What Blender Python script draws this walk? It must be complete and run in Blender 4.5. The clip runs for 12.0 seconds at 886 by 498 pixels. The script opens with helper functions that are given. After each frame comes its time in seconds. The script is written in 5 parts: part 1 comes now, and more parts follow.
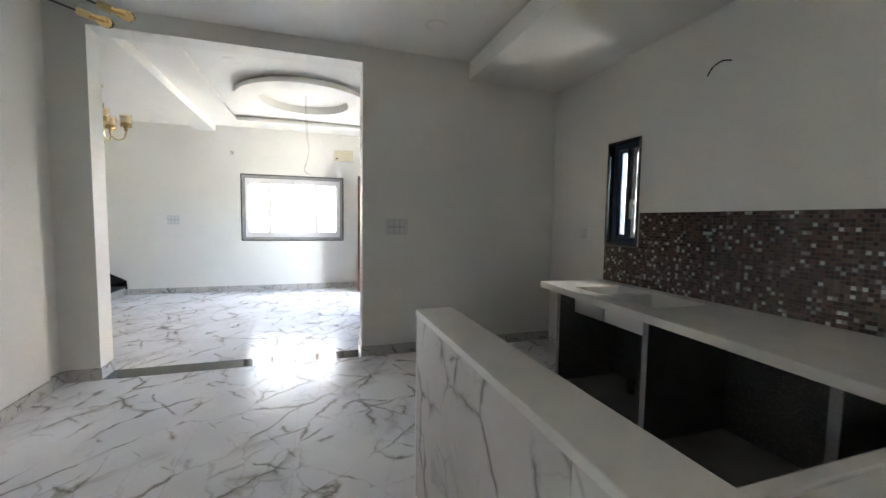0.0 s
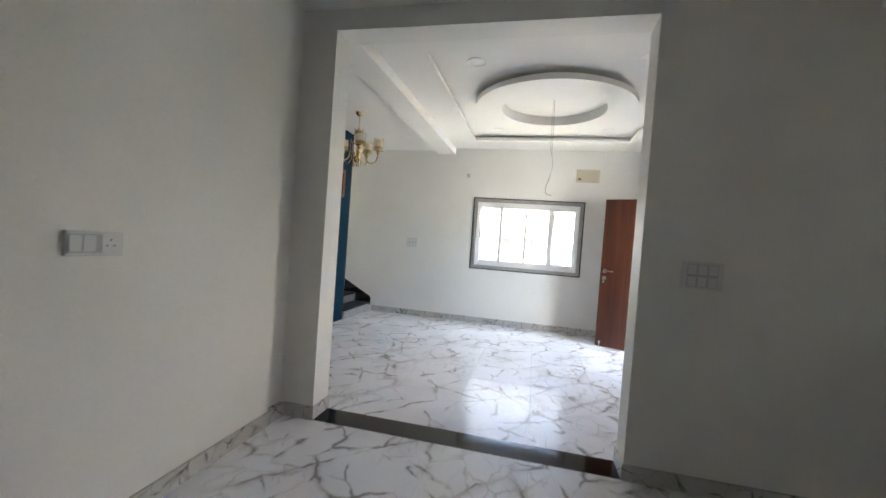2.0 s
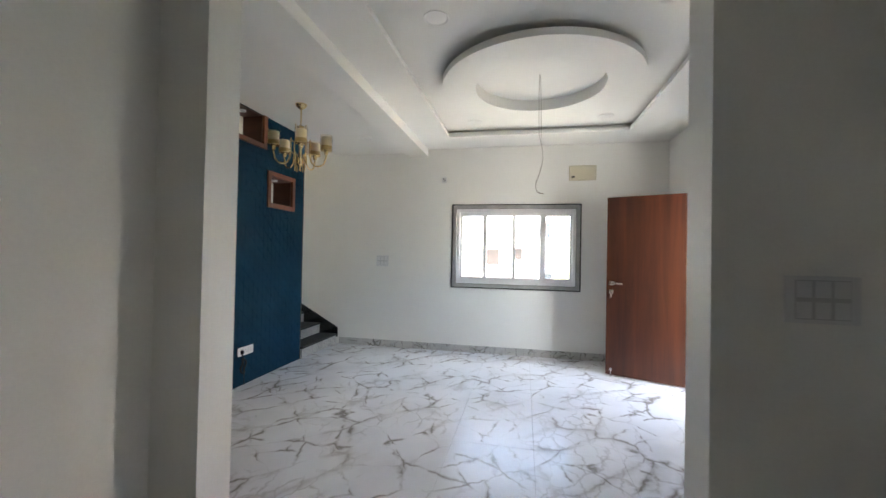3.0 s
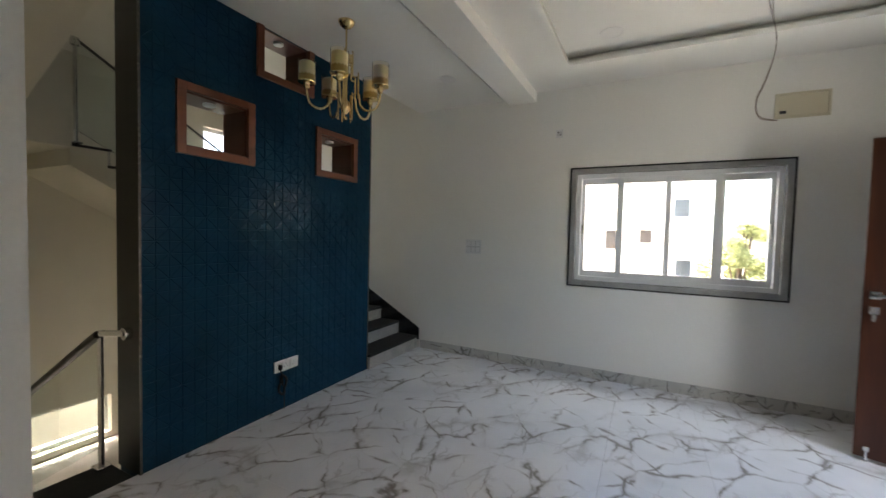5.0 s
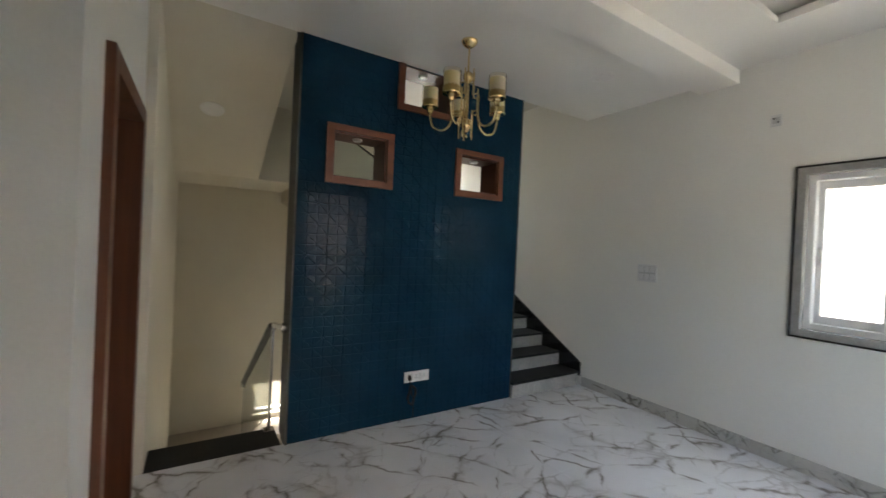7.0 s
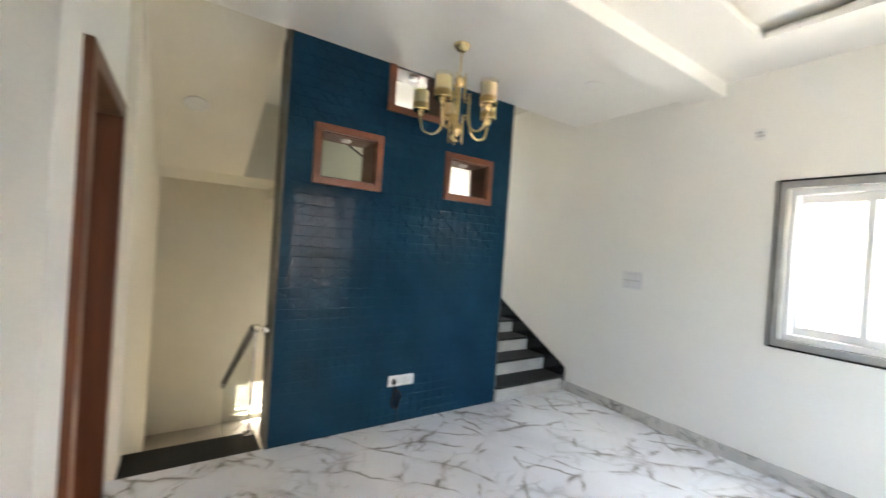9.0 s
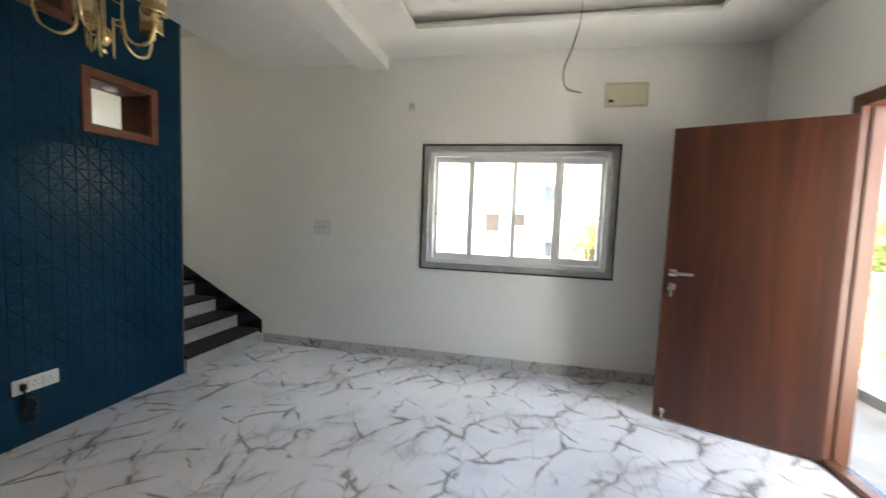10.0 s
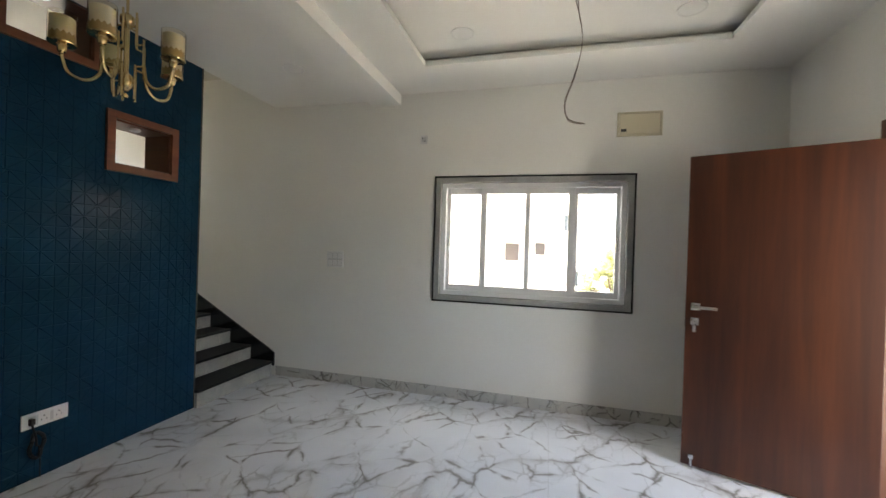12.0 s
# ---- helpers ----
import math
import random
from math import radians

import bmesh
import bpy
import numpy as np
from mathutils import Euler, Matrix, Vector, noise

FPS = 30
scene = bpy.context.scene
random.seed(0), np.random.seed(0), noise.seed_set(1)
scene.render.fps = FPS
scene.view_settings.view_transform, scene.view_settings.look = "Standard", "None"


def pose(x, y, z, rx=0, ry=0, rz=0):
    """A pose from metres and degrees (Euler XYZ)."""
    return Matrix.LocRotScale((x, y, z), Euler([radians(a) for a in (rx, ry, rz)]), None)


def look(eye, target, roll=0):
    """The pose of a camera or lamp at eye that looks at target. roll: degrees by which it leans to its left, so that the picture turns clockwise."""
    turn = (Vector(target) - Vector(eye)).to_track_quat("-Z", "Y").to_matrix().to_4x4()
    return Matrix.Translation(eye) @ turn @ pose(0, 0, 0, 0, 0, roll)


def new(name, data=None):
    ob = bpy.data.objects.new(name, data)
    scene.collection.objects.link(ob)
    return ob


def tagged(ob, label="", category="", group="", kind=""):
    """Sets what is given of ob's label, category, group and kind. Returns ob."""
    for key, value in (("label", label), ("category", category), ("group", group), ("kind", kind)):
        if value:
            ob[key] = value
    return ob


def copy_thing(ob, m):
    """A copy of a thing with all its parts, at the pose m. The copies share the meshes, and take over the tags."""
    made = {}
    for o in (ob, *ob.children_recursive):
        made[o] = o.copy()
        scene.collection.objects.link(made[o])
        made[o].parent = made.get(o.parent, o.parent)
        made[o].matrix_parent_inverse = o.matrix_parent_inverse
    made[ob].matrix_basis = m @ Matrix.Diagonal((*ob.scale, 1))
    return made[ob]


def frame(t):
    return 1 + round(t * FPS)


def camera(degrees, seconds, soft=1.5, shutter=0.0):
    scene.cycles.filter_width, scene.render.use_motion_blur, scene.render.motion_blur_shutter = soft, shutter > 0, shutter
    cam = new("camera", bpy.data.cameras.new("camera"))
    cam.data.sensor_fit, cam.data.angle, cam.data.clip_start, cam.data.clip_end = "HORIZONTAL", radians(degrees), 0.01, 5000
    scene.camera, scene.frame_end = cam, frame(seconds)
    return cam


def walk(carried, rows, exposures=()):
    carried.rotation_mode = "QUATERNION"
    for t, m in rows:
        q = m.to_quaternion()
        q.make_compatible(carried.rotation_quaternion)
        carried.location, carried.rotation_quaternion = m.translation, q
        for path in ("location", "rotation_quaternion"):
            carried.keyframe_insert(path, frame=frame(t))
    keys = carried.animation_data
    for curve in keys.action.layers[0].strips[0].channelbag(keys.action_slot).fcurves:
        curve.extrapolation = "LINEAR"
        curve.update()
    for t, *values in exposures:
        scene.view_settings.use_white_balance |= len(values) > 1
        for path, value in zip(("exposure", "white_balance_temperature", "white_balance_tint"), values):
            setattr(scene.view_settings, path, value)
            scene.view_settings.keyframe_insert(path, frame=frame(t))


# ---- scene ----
cam = camera(96.4, 12.0, shutter=0.3)
PATH = [
    (0, (0.683, 0.533, 1.338), (1.304, 2.429, 1.197), 0.9),
    (0.5, (0.646, 0.686, 1.341), (1.034, 2.642, 1.192), 2.1),
    (1, (0.561, 0.94, 1.363), (0.342, 2.923, 1.213), 2.1),
    (1.5, (0.569, 1.362, 1.374), (0.094, 3.3, 1.235), 2.0),
    (2, (0.509, 1.809, 1.377), (0.058, 3.757, 1.329), 4.2),
    (2.5, (0.405, 2.323, 1.404), (0.041, 4.289, 1.418), 2.1),
    (2.7, (0.501, 2.526, 1.404), (0.117, 4.489, 1.43), 1.4),
    (4.3, (0.156, 3.906, 1.429), (-0.345, 5.842, 1.399), 2.4),
    (4.5, (0.119, 4.022, 1.439), (-0.443, 5.94, 1.369), 1.6),
    (5, (0.162, 4.27, 1.437), (-0.751, 6.048, 1.356), 1.4),
    (5.5, (0.305, 4.475, 1.484), (-0.747, 6.175, 1.519), 1.5),
    (6, (0.369, 4.643, 1.487), (-0.649, 6.364, 1.536), 2.9),
    (6.5, (0.386, 4.773, 1.448), (-0.851, 6.345, 1.444), 0.5),
    (7, (0.547, 4.905, 1.456), (-1.156, 5.953, 1.44), 2.6),
    (7.2, (0.585, 4.943, 1.439), (-1.175, 5.894, 1.437), 1.7),
    (8.8, (0.525, 4.925, 1.49), (-1.264, 5.82, 1.476), 3.4),
    (9, (0.529, 4.912, 1.495), (-1.14, 6.014, 1.478), 3.9),
    (9.5, (0.447, 4.865, 1.446), (-0.578, 6.582, 1.389), 2.8),
    (10, (0.454, 4.733, 1.423), (0.049, 6.686, 1.27), 2.2),
    (10.5, (0.483, 4.413, 1.387), (0.294, 6.351, 0.927), 1.1),
    (11, (0.511, 4.329, 1.426), (0.263, 6.288, 1.11), 0.5),
    (11.5, (0.541, 4.522, 1.415), (0.164, 6.486, 1.416), 2.9),
    (12, (0.525, 4.804, 1.449), (0.011, 6.737, 1.439), 1.8),
]
EXPOSURES = [(0.0, 5.14, 6500, 10), (1.0, 5.05, 6500, 10), (1.5, 4.8, 6550, 10), (2.5, 4.52, 6600, 10), (4.5, 3.50, 6800, 10), (5.5, 3.37, 6900, 10), (7.0, 3.68, 6900, 10),
             (8.8, 5.0, 6900, 10), (9.5, 4.42, 6900, 10), (10.0, 3.92, 7000, 10), (10.5, 3.88, 7000, 10), (11.0, 3.35, 7300, 10), (12.0, 3.56, 7200, 10)]
walk(cam, [(t, look(eye, target, roll)) for t, eye, target, roll in PATH], EXPOSURES)

# ---- world, sun and daylight ----
world = bpy.data.worlds.new("world")
scene.world = world
world.use_nodes = True
wn = world.node_tree
sky = wn.nodes.new("ShaderNodeTexSky")
sky.sky_type, sky.sun_disc = "NISHITA", False
sky.sun_elevation, sky.sun_rotation = radians(58), radians(250)
sky.air_density, sky.dust_density = 1.0, 2.0
wn.nodes["Background"].inputs[1].default_value = 0.15
wn.links.new(sky.outputs[0], wn.nodes["Background"].inputs[0])
SUN_DIR = Vector((-math.sin(radians(110)) * math.cos(radians(58)), math.cos(radians(110)) * math.cos(radians(58)), math.sin(radians(58))))
sun = new("sun", bpy.data.lights.new("sun", "SUN"))
sun.data.energy, sun.data.angle, sun.data.color = 3.4, radians(0.5), (1.0, 0.94, 0.85)
sun.matrix_world = look(SUN_DIR * 30, (0, 0, 0))


RXD = 2.455            # outer face of the entrance wall


def daylight(name, eye, target, width, height, watts, color=(0.93, 0.97, 1.0)):
    lamp = new(name, bpy.data.lights.new(name, "AREA"))
    lamp.data.shape, lamp.data.size, lamp.data.size_y = "RECTANGLE", width, height
    lamp.data.energy, lamp.data.color = watts, color
    lamp.matrix_world = look(eye, target)
    return lamp


daylight("daylight_door", (RXD + 0.3, 7.04, 2.5), (1.0, 6.5, 0.0), 1.0, 0.5, 1.5, (1.0, 0.98, 0.94))
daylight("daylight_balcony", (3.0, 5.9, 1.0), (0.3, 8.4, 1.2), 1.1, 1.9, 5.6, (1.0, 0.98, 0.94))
daylight("daylight_window", (0.34, 9.05, 2.45), (0.34, 6.2, 0.2), 1.8, 0.5, 2.5, (0.95, 0.98, 1.0))
# Fill lamp added outside an unseen dining window to brighten the kitchen side.
daylight("fill_dining", (-1.75, -0.75, 2.05), (3.25, 1.4, 0.9), 0.45, 0.7, 0.85, (1.0, 0.98, 0.94))
daylight("daylight_kitchen", (3.85, 3.5, 2.0), (-1.2, 2.6, 1.0), 0.5, 0.8, 3.6, (1.0, 0.98, 0.94))
daylight("daylight_yard", (0.34, 9.2, 0.45), (0.34, 6.4, 2.95), 1.7, 0.5, 1.8, (1.0, 0.97, 0.90))
daylight("daylight_kitchen_yard", (3.95, 3.36, 0.75), (2.6, 3.2, 2.8), 0.7, 0.5, 2.4, (1.0, 0.96, 0.90))
daylight("daylight_stair", (-5.35, 7.98, 2.35), (-2.8, 5.2, 1.5), 0.7, 0.8, 0.5)
# Hidden warm lamp added for the glow rising on the stairwell walls.
daylight("glow_lower_stair", (-3.3, 8.35, -1.6), (-4.4, 4.9, -0.2), 0.7, 0.9, 0.8, (1.0, 0.80, 0.55))


# ---- materials ----
def node_mat(name):
    m = bpy.data.materials.new(name)
    m.use_nodes = True
    nt = m.node_tree
    return m, nt, nt.nodes["Principled BSDF"]


def add(nt, kind, **props):
    n = nt.nodes.new(kind)
    for k, v in props.items():
        n.inputs[k].default_value = v
    return n


def ramp(nt, src, stops):
    r = nt.nodes.new("ShaderNodeValToRGB")
    while len(r.color_ramp.elements) < len(stops):
        r.color_ramp.elements.new(0.5)
    for e, (p, c) in zip(r.color_ramp.elements, stops):
        e.position = p
        e.color = (*c, 1) if len(c) == 3 else c
    nt.links.new(src, r.inputs[0])
    return r


def mix(nt, fac, a, b, mode="MIX"):
    m = nt.nodes.new("ShaderNodeMix")
    m.data_type, m.blend_type = "RGBA", mode
    for sock, v in ((0, fac), (6, a), (7, b)):
        if isinstance(v, (float, int)):
            m.inputs[sock].default_value = v
        elif isinstance(v, tuple):
            m.inputs[sock].default_value = (*v, 1)
        else:
            nt.links.new(v, m.inputs[sock])
    return m.outputs[2]


def place(nt, spread=0.0):
    """World position, shifted for each object by its random number."""
    g = nt.nodes.new("ShaderNodeNewGeometry")
    if not spread:
        return g.outputs["Position"]
    o = nt.nodes.new("ShaderNodeObjectInfo")
    v = nt.nodes.new("ShaderNodeVectorMath")
    v.operation = "MULTIPLY_ADD"
    v.inputs[1].default_value = (spread, spread * 1.7, spread * 0.6)
    nt.links.new(o.outputs["Random"], v.inputs[0])
    nt.links.new(g.outputs["Position"], v.inputs[2])
    return v.outputs[0]


def surface(name, rgb, rough=0.5, metal=0.0, var=0.06, scale=2.5, bump=0.06, bscale=180.0, rvar=0.08, coat=0.0, spec=0.5):
    """Plain surface with broad staining, fine grain and fine relief."""
    m, nt, b = node_mat(name)
    pos = place(nt)
    n1 = add(nt, "ShaderNodeTexNoise", Scale=scale, Detail=5.0)
    n2 = add(nt, "ShaderNodeTexNoise", Scale=bscale, Detail=3.0)
    for n in (n1, n2):
        nt.links.new(pos, n.inputs["Vector"])
    lo = tuple(c * (1 - var) for c in rgb)
    hi = tuple(min(1, c * (1 + var)) for c in rgb)
    r = ramp(nt, n1.outputs[0], [(0.3, lo), (0.7, hi)])
    fine = ramp(nt, n2.outputs[0], [(0.3, (0.94, 0.94, 0.94)), (0.7, (1, 1, 1))])
    nt.links.new(mix(nt, 0.6, r.outputs[0], fine.outputs[0], "MULTIPLY"), b.inputs["Base Color"])
    rr = nt.nodes.new("ShaderNodeMapRange")
    rr.inputs[3].default_value, rr.inputs[4].default_value = max(0.01, rough - rvar), min(1, rough + rvar)
    nt.links.new(n1.outputs[0], rr.inputs[0])
    nt.links.new(rr.outputs[0], b.inputs["Roughness"])
    b.inputs["Metallic"].default_value = metal
    b.inputs["Coat Weight"].default_value = coat
    b.inputs["Specular IOR Level"].default_value = spec
    if bump:
        bp = nt.nodes.new("ShaderNodeBump")
        bp.inputs["Strength"].default_value, bp.inputs["Distance"].default_value = bump, 0.004
        nt.links.new(n2.outputs[0], bp.inputs["Height"])
        nt.links.new(bp.outputs[0], b.inputs["Normal"])
    return m


def marble(name, base=(0.79, 0.80, 0.825), vein=(0.215, 0.195, 0.175), rough=0.16, spread=40.0, size=1.0):
    """White vitrified tile with an angular net of thin grey-brown veins, frayed where they meet."""
    m, nt, b = node_mat(name)
    pos = place(nt, spread)
    turn = add(nt, "ShaderNodeMapping")
    turn.inputs["Rotation"].default_value = (0.15, 0.2, -0.5)
    turn.inputs["Scale"].default_value = (size, size, size)
    nt.links.new(pos, turn.inputs[0])

    def bend(src, scale, amount):
        warp = add(nt, "ShaderNodeTexNoise", Scale=scale, Detail=3.0, Roughness=0.55)
        nt.links.new(src, warp.inputs["Vector"])
        v = nt.nodes.new("ShaderNodeVectorMath")
        v.operation = "MULTIPLY_ADD"
        v.inputs[1].default_value = (amount, amount, amount)
        nt.links.new(warp.outputs["Color"], v.inputs[0])
        nt.links.new(src, v.inputs[2])
        return v.outputs[0]

    soft_bend = bend(turn.outputs[0], 1.6, 0.16)
    bent = bend(soft_bend, 10.0, 0.07)
    frayed = bend(bent, 26.0, 0.035)

    def noise_of(scale, detail=3.0, src=None):
        n = add(nt, "ShaderNodeTexNoise", Scale=scale, Detail=detail)
        nt.links.new(src or turn.outputs[0], n.inputs["Vector"])
        return n.outputs[0]

    def veins(scale, stops, src, hold=None, thin=(0.4, 0.6), away=0.05):
        """Cell edges; where hold is low the line thins out and fades away."""
        v = add(nt, "ShaderNodeTexVoronoi", Scale=scale)
        v.feature = "DISTANCE_TO_EDGE"
        nt.links.new(src, v.inputs["Vector"])
        d = v.outputs["Distance"]
        if hold:
            k = nt.nodes.new("ShaderNodeMapRange")
            for n, x in zip((1, 2, 3, 4), (*thin, away, 0.0)):
                k.inputs[n].default_value = x
            nt.links.new(hold, k.inputs[0])
            plus = nt.nodes.new("ShaderNodeMath")
            nt.links.new(d, plus.inputs[0])
            nt.links.new(k.outputs[0], plus.inputs[1])
            d = plus.outputs[0]
        return ramp(nt, d, [(p, (c, c, c)) for p, c in stops]).outputs[0]

    def gate(src, lo, hi, a, c):
        return ramp(nt, src, [(lo, (a, a, a)), (hi, (c, c, c))]).outputs[0]

    def drawn(src, angle, along, across, shift):
        """The same field drawn out along one direction, so that its cells lie long and slanting."""
        n = add(nt, "ShaderNodeMapping")
        n.vector_type = "TEXTURE"
        n.inputs["Rotation"].default_value = (0.0, 0.0, angle)
        n.inputs["Scale"].default_value = (along, across, 1.0)
        n.inputs["Location"].default_value = shift
        nt.links.new(src, n.inputs[0])
        return n.outputs[0]

    gaps, patches, fine = noise_of(3.8, 2.0), noise_of(2.3, 2.0), noise_of(5.0, 2.0, soft_bend)
    first = drawn(bent, 0.35, 1.7, 0.75, (0.3, 0.1, 0.2))
    second = drawn(bent, 1.75, 1.9, 0.85, (3.7, 1.9, 0.4))
    third = drawn(frayed, 0.9, 1.5, 0.8, (1.7, 4.4, 0.9))
    big = veins(2.6, [(0.0, 0.95), (0.014, 0.7), (0.026, 0.3), (0.055, 0.0)], first, gaps, (0.40, 0.60))
    cross = veins(2.6, [(0.0, 0.9), (0.011, 0.65), (0.022, 0.25), (0.05, 0.0)], second, fine, (0.42, 0.60))
    small = veins(5.5, [(0.0, 0.8), (0.025, 0.4), (0.06, 0.0)], third, patches, (0.42, 0.62), 0.07)
    smudge = mix(nt, 1.0, veins(2.6, [(0.0, 0.9), (0.05, 0.4), (0.14, 0.0)], drawn(frayed, 0.35, 1.7, 0.75, (0.3, 0.1, 0.2))), gate(patches, 0.48, 0.62, 0.0, 0.8), "MULTIPLY")
    cloud = noise_of(2.4, 7.0, bent)
    body = ramp(nt, cloud, [(0.3, tuple(c * 0.88 for c in base)), (0.6, base)]).outputs[0]
    grey = tuple(0.45 * a + 0.55 * c for a, c in zip(base, vein))
    col = mix(nt, smudge, body, grey)
    col = mix(nt, small, col, grey)
    col = mix(nt, cross, col, vein)
    col = mix(nt, big, col, vein)
    b.inputs["Specular IOR Level"].default_value = 0.22
    nt.links.new(col, b.inputs["Base Color"])
    rr = nt.nodes.new("ShaderNodeMapRange")
    rr.inputs[3].default_value, rr.inputs[4].default_value = rough - 0.03, rough + 0.05
    nt.links.new(cloud, rr.inputs[0])
    nt.links.new(rr.outputs[0], b.inputs["Roughness"])
    return m


def granite(name, rgb, speck, rough=0.12, scale=260.0, amount=0.62, spec=0.5):
    m, nt, b = node_mat(name)
    b.inputs["Specular IOR Level"].default_value = spec
    pos = place(nt)
    n = add(nt, "ShaderNodeTexNoise", Scale=scale, Detail=2.0)
    w = add(nt, "ShaderNodeTexNoise", Scale=6.0, Detail=4.0)
    for k in (n, w):
        nt.links.new(pos, k.inputs["Vector"])
    mask = ramp(nt, n.outputs[0], [(amount - 0.08, (0, 0, 0)), (amount + 0.06, (1, 1, 1))]).outputs[0]
    broad = ramp(nt, w.outputs[0], [(0.3, tuple(c * 0.8 for c in rgb)), (0.7, tuple(c * 1.15 for c in rgb))]).outputs[0]
    nt.links.new(mix(nt, mask, broad, speck), b.inputs["Base Color"])
    rr = nt.nodes.new("ShaderNodeMapRange")
    rr.inputs[3].default_value, rr.inputs[4].default_value = max(0.02, rough - 0.04), rough + 0.06
    nt.links.new(w.outputs[0], rr.inputs[0])
    nt.links.new(rr.outputs[0], b.inputs["Roughness"])
    return m


def wood(name, dark, light, rough=0.35, axis=2, scale=1.0):
    """Veneer with long grain along one axis and broad bands of colour."""
    m, nt, b = node_mat(name)
    tc = nt.nodes.new("ShaderNodeTexCoord")
    mp = add(nt, "ShaderNodeMapping")
    s = [9.0 * scale, 9.0 * scale, 9.0 * scale]
    s[axis] = 0.45 * scale
    mp.inputs["Scale"].default_value = s
    nt.links.new(tc.outputs["Object"], mp.inputs[0])
    n = add(nt, "ShaderNodeTexNoise", Scale=1.0, Detail=7.0, Roughness=0.62, Distortion=0.5)
    f = add(nt, "ShaderNodeTexNoise", Scale=9.0, Detail=3.0)
    for k in (n, f):
        nt.links.new(mp.outputs[0], k.inputs["Vector"])
    mid = tuple(0.5 * (a + c) for a, c in zip(dark, light))
    col = ramp(nt, n.outputs[0], [(0.28, dark), (0.5, mid), (0.72, light)]).outputs[0]
    fine = ramp(nt, f.outputs[0], [(0.3, (0.78, 0.78, 0.78)), (0.65, (1, 1, 1))]).outputs[0]
    nt.links.new(mix(nt, 0.7, col, fine, "MULTIPLY"), b.inputs["Base Color"])
    rr = nt.nodes.new("ShaderNodeMapRange")
    rr.inputs[3].default_value, rr.inputs[4].default_value = rough - 0.06, rough + 0.1
    nt.links.new(f.outputs[0], rr.inputs[0])
    nt.links.new(rr.outputs[0], b.inputs["Roughness"])
    bp = nt.nodes.new("ShaderNodeBump")
    bp.inputs["Strength"].default_value, bp.inputs["Distance"].default_value = 0.12, 0.002
    nt.links.new(f.outputs[0], bp.inputs["Height"])
    nt.links.new(bp.outputs[0], b.inputs["Normal"])
    return m


def clear_glass(name, tint=(0.97, 0.99, 0.98), rough=0.0, ior=1.45):
    m, nt, b = node_mat(name)
    b.inputs["Base Color"].default_value = (*tint, 1)
    b.inputs["Roughness"].default_value = rough
    b.inputs["Transmission Weight"].default_value = 1.0
    b.inputs["IOR"].default_value = ior
    return m


def varied(name, colours, rough=0.3, coat=0.0):
    """One colour of a list for each loose piece, by its random number."""
    m, nt, b = node_mat(name)
    g = nt.nodes.new("ShaderNodeNewGeometry")
    stops = [(i / len(colours), c) for i, c in enumerate(colours)]
    r = ramp(nt, g.outputs["Random Per Island"], stops)
    r.color_ramp.interpolation = "CONSTANT"
    nt.links.new(r.outputs[0], b.inputs["Base Color"])
    b.inputs["Roughness"].default_value = rough
    b.inputs["Coat Weight"].default_value = coat
    return m


def leafy(name, colours):
    """Leaves that also let light through."""
    m = varied(name, colours, 0.5)
    nt = m.node_tree
    b, out = nt.nodes["Principled BSDF"], nt.nodes["Material Output"]
    thin, both = nt.nodes.new("ShaderNodeBsdfTranslucent"), nt.nodes.new("ShaderNodeMixShader")
    nt.links.new(b.inputs["Base Color"].links[0].from_socket, thin.inputs["Color"])
    both.inputs[0].default_value = 0.45
    nt.links.new(b.outputs[0], both.inputs[1])
    nt.links.new(thin.outputs[0], both.inputs[2])
    nt.links.new(both.outputs[0], out.inputs["Surface"])
    return m


PAINT = surface("white_wall_paint", (0.80, 0.79, 0.745), 0.55, var=0.025, scale=1.3, bump=0.10, bscale=90)
CEIL = surface("white_ceiling_paint", (0.84, 0.83, 0.79), 0.6, var=0.02, scale=1.5, bump=0.05, bscale=120)
MARBLE = marble("marble_tile", rough=0.225, spread=0.0)
SKIRT = marble("marble_skirting", base=(0.54, 0.53, 0.50), vein=(0.13, 0.12, 0.11), rough=0.24, spread=0.0, size=2.2)
DADO = marble("marble_cladding", base=(0.64, 0.61, 0.58), rough=0.16, spread=3.0, size=0.9)
GROUT = surface("grey_grout", (0.60, 0.59, 0.58), 0.8, bump=0.2, bscale=300)
DARKGROUT = surface("brown_grout", (0.15, 0.125, 0.11), 0.8, bump=0.2, bscale=300)
BLACKG = granite("black_granite", (0.012, 0.012, 0.013), (0.05, 0.05, 0.055), 0.07)
TREAD = granite("black_granite_tread", (0.016, 0.016, 0.017), (0.05, 0.05, 0.05), 0.45, spec=0.15)
DARKG = granite("dark_kitchen_stone", (0.10, 0.10, 0.097), (0.22, 0.22, 0.21), 0.32, scale=120)
RISER = granite("grey_granite_riser", (0.52, 0.49, 0.445), (0.20, 0.20, 0.20), 0.3, scale=190, amount=0.58)
GREYG = granite("grey_granite_frame", (0.34, 0.335, 0.32), (0.43, 0.425, 0.41), 0.2, scale=170)
TOPG = surface("white_quartz_top", (0.76, 0.74, 0.69), 0.2, var=0.04, scale=5, bump=0.0)
BLUE = surface("blue_glazed_tile", (0.0085, 0.040, 0.072), 0.15, var=0.15, scale=3.0, bump=0.015, bscale=40, rvar=0.04, spec=0.06)
BLUEGROUT = surface("dark_blue_grout", (0.005, 0.022, 0.042), 0.5)
ENDG = granite("dark_brown_granite", (0.022, 0.020, 0.0165), (0.055, 0.05, 0.042), 0.4, scale=140, spec=0.3)
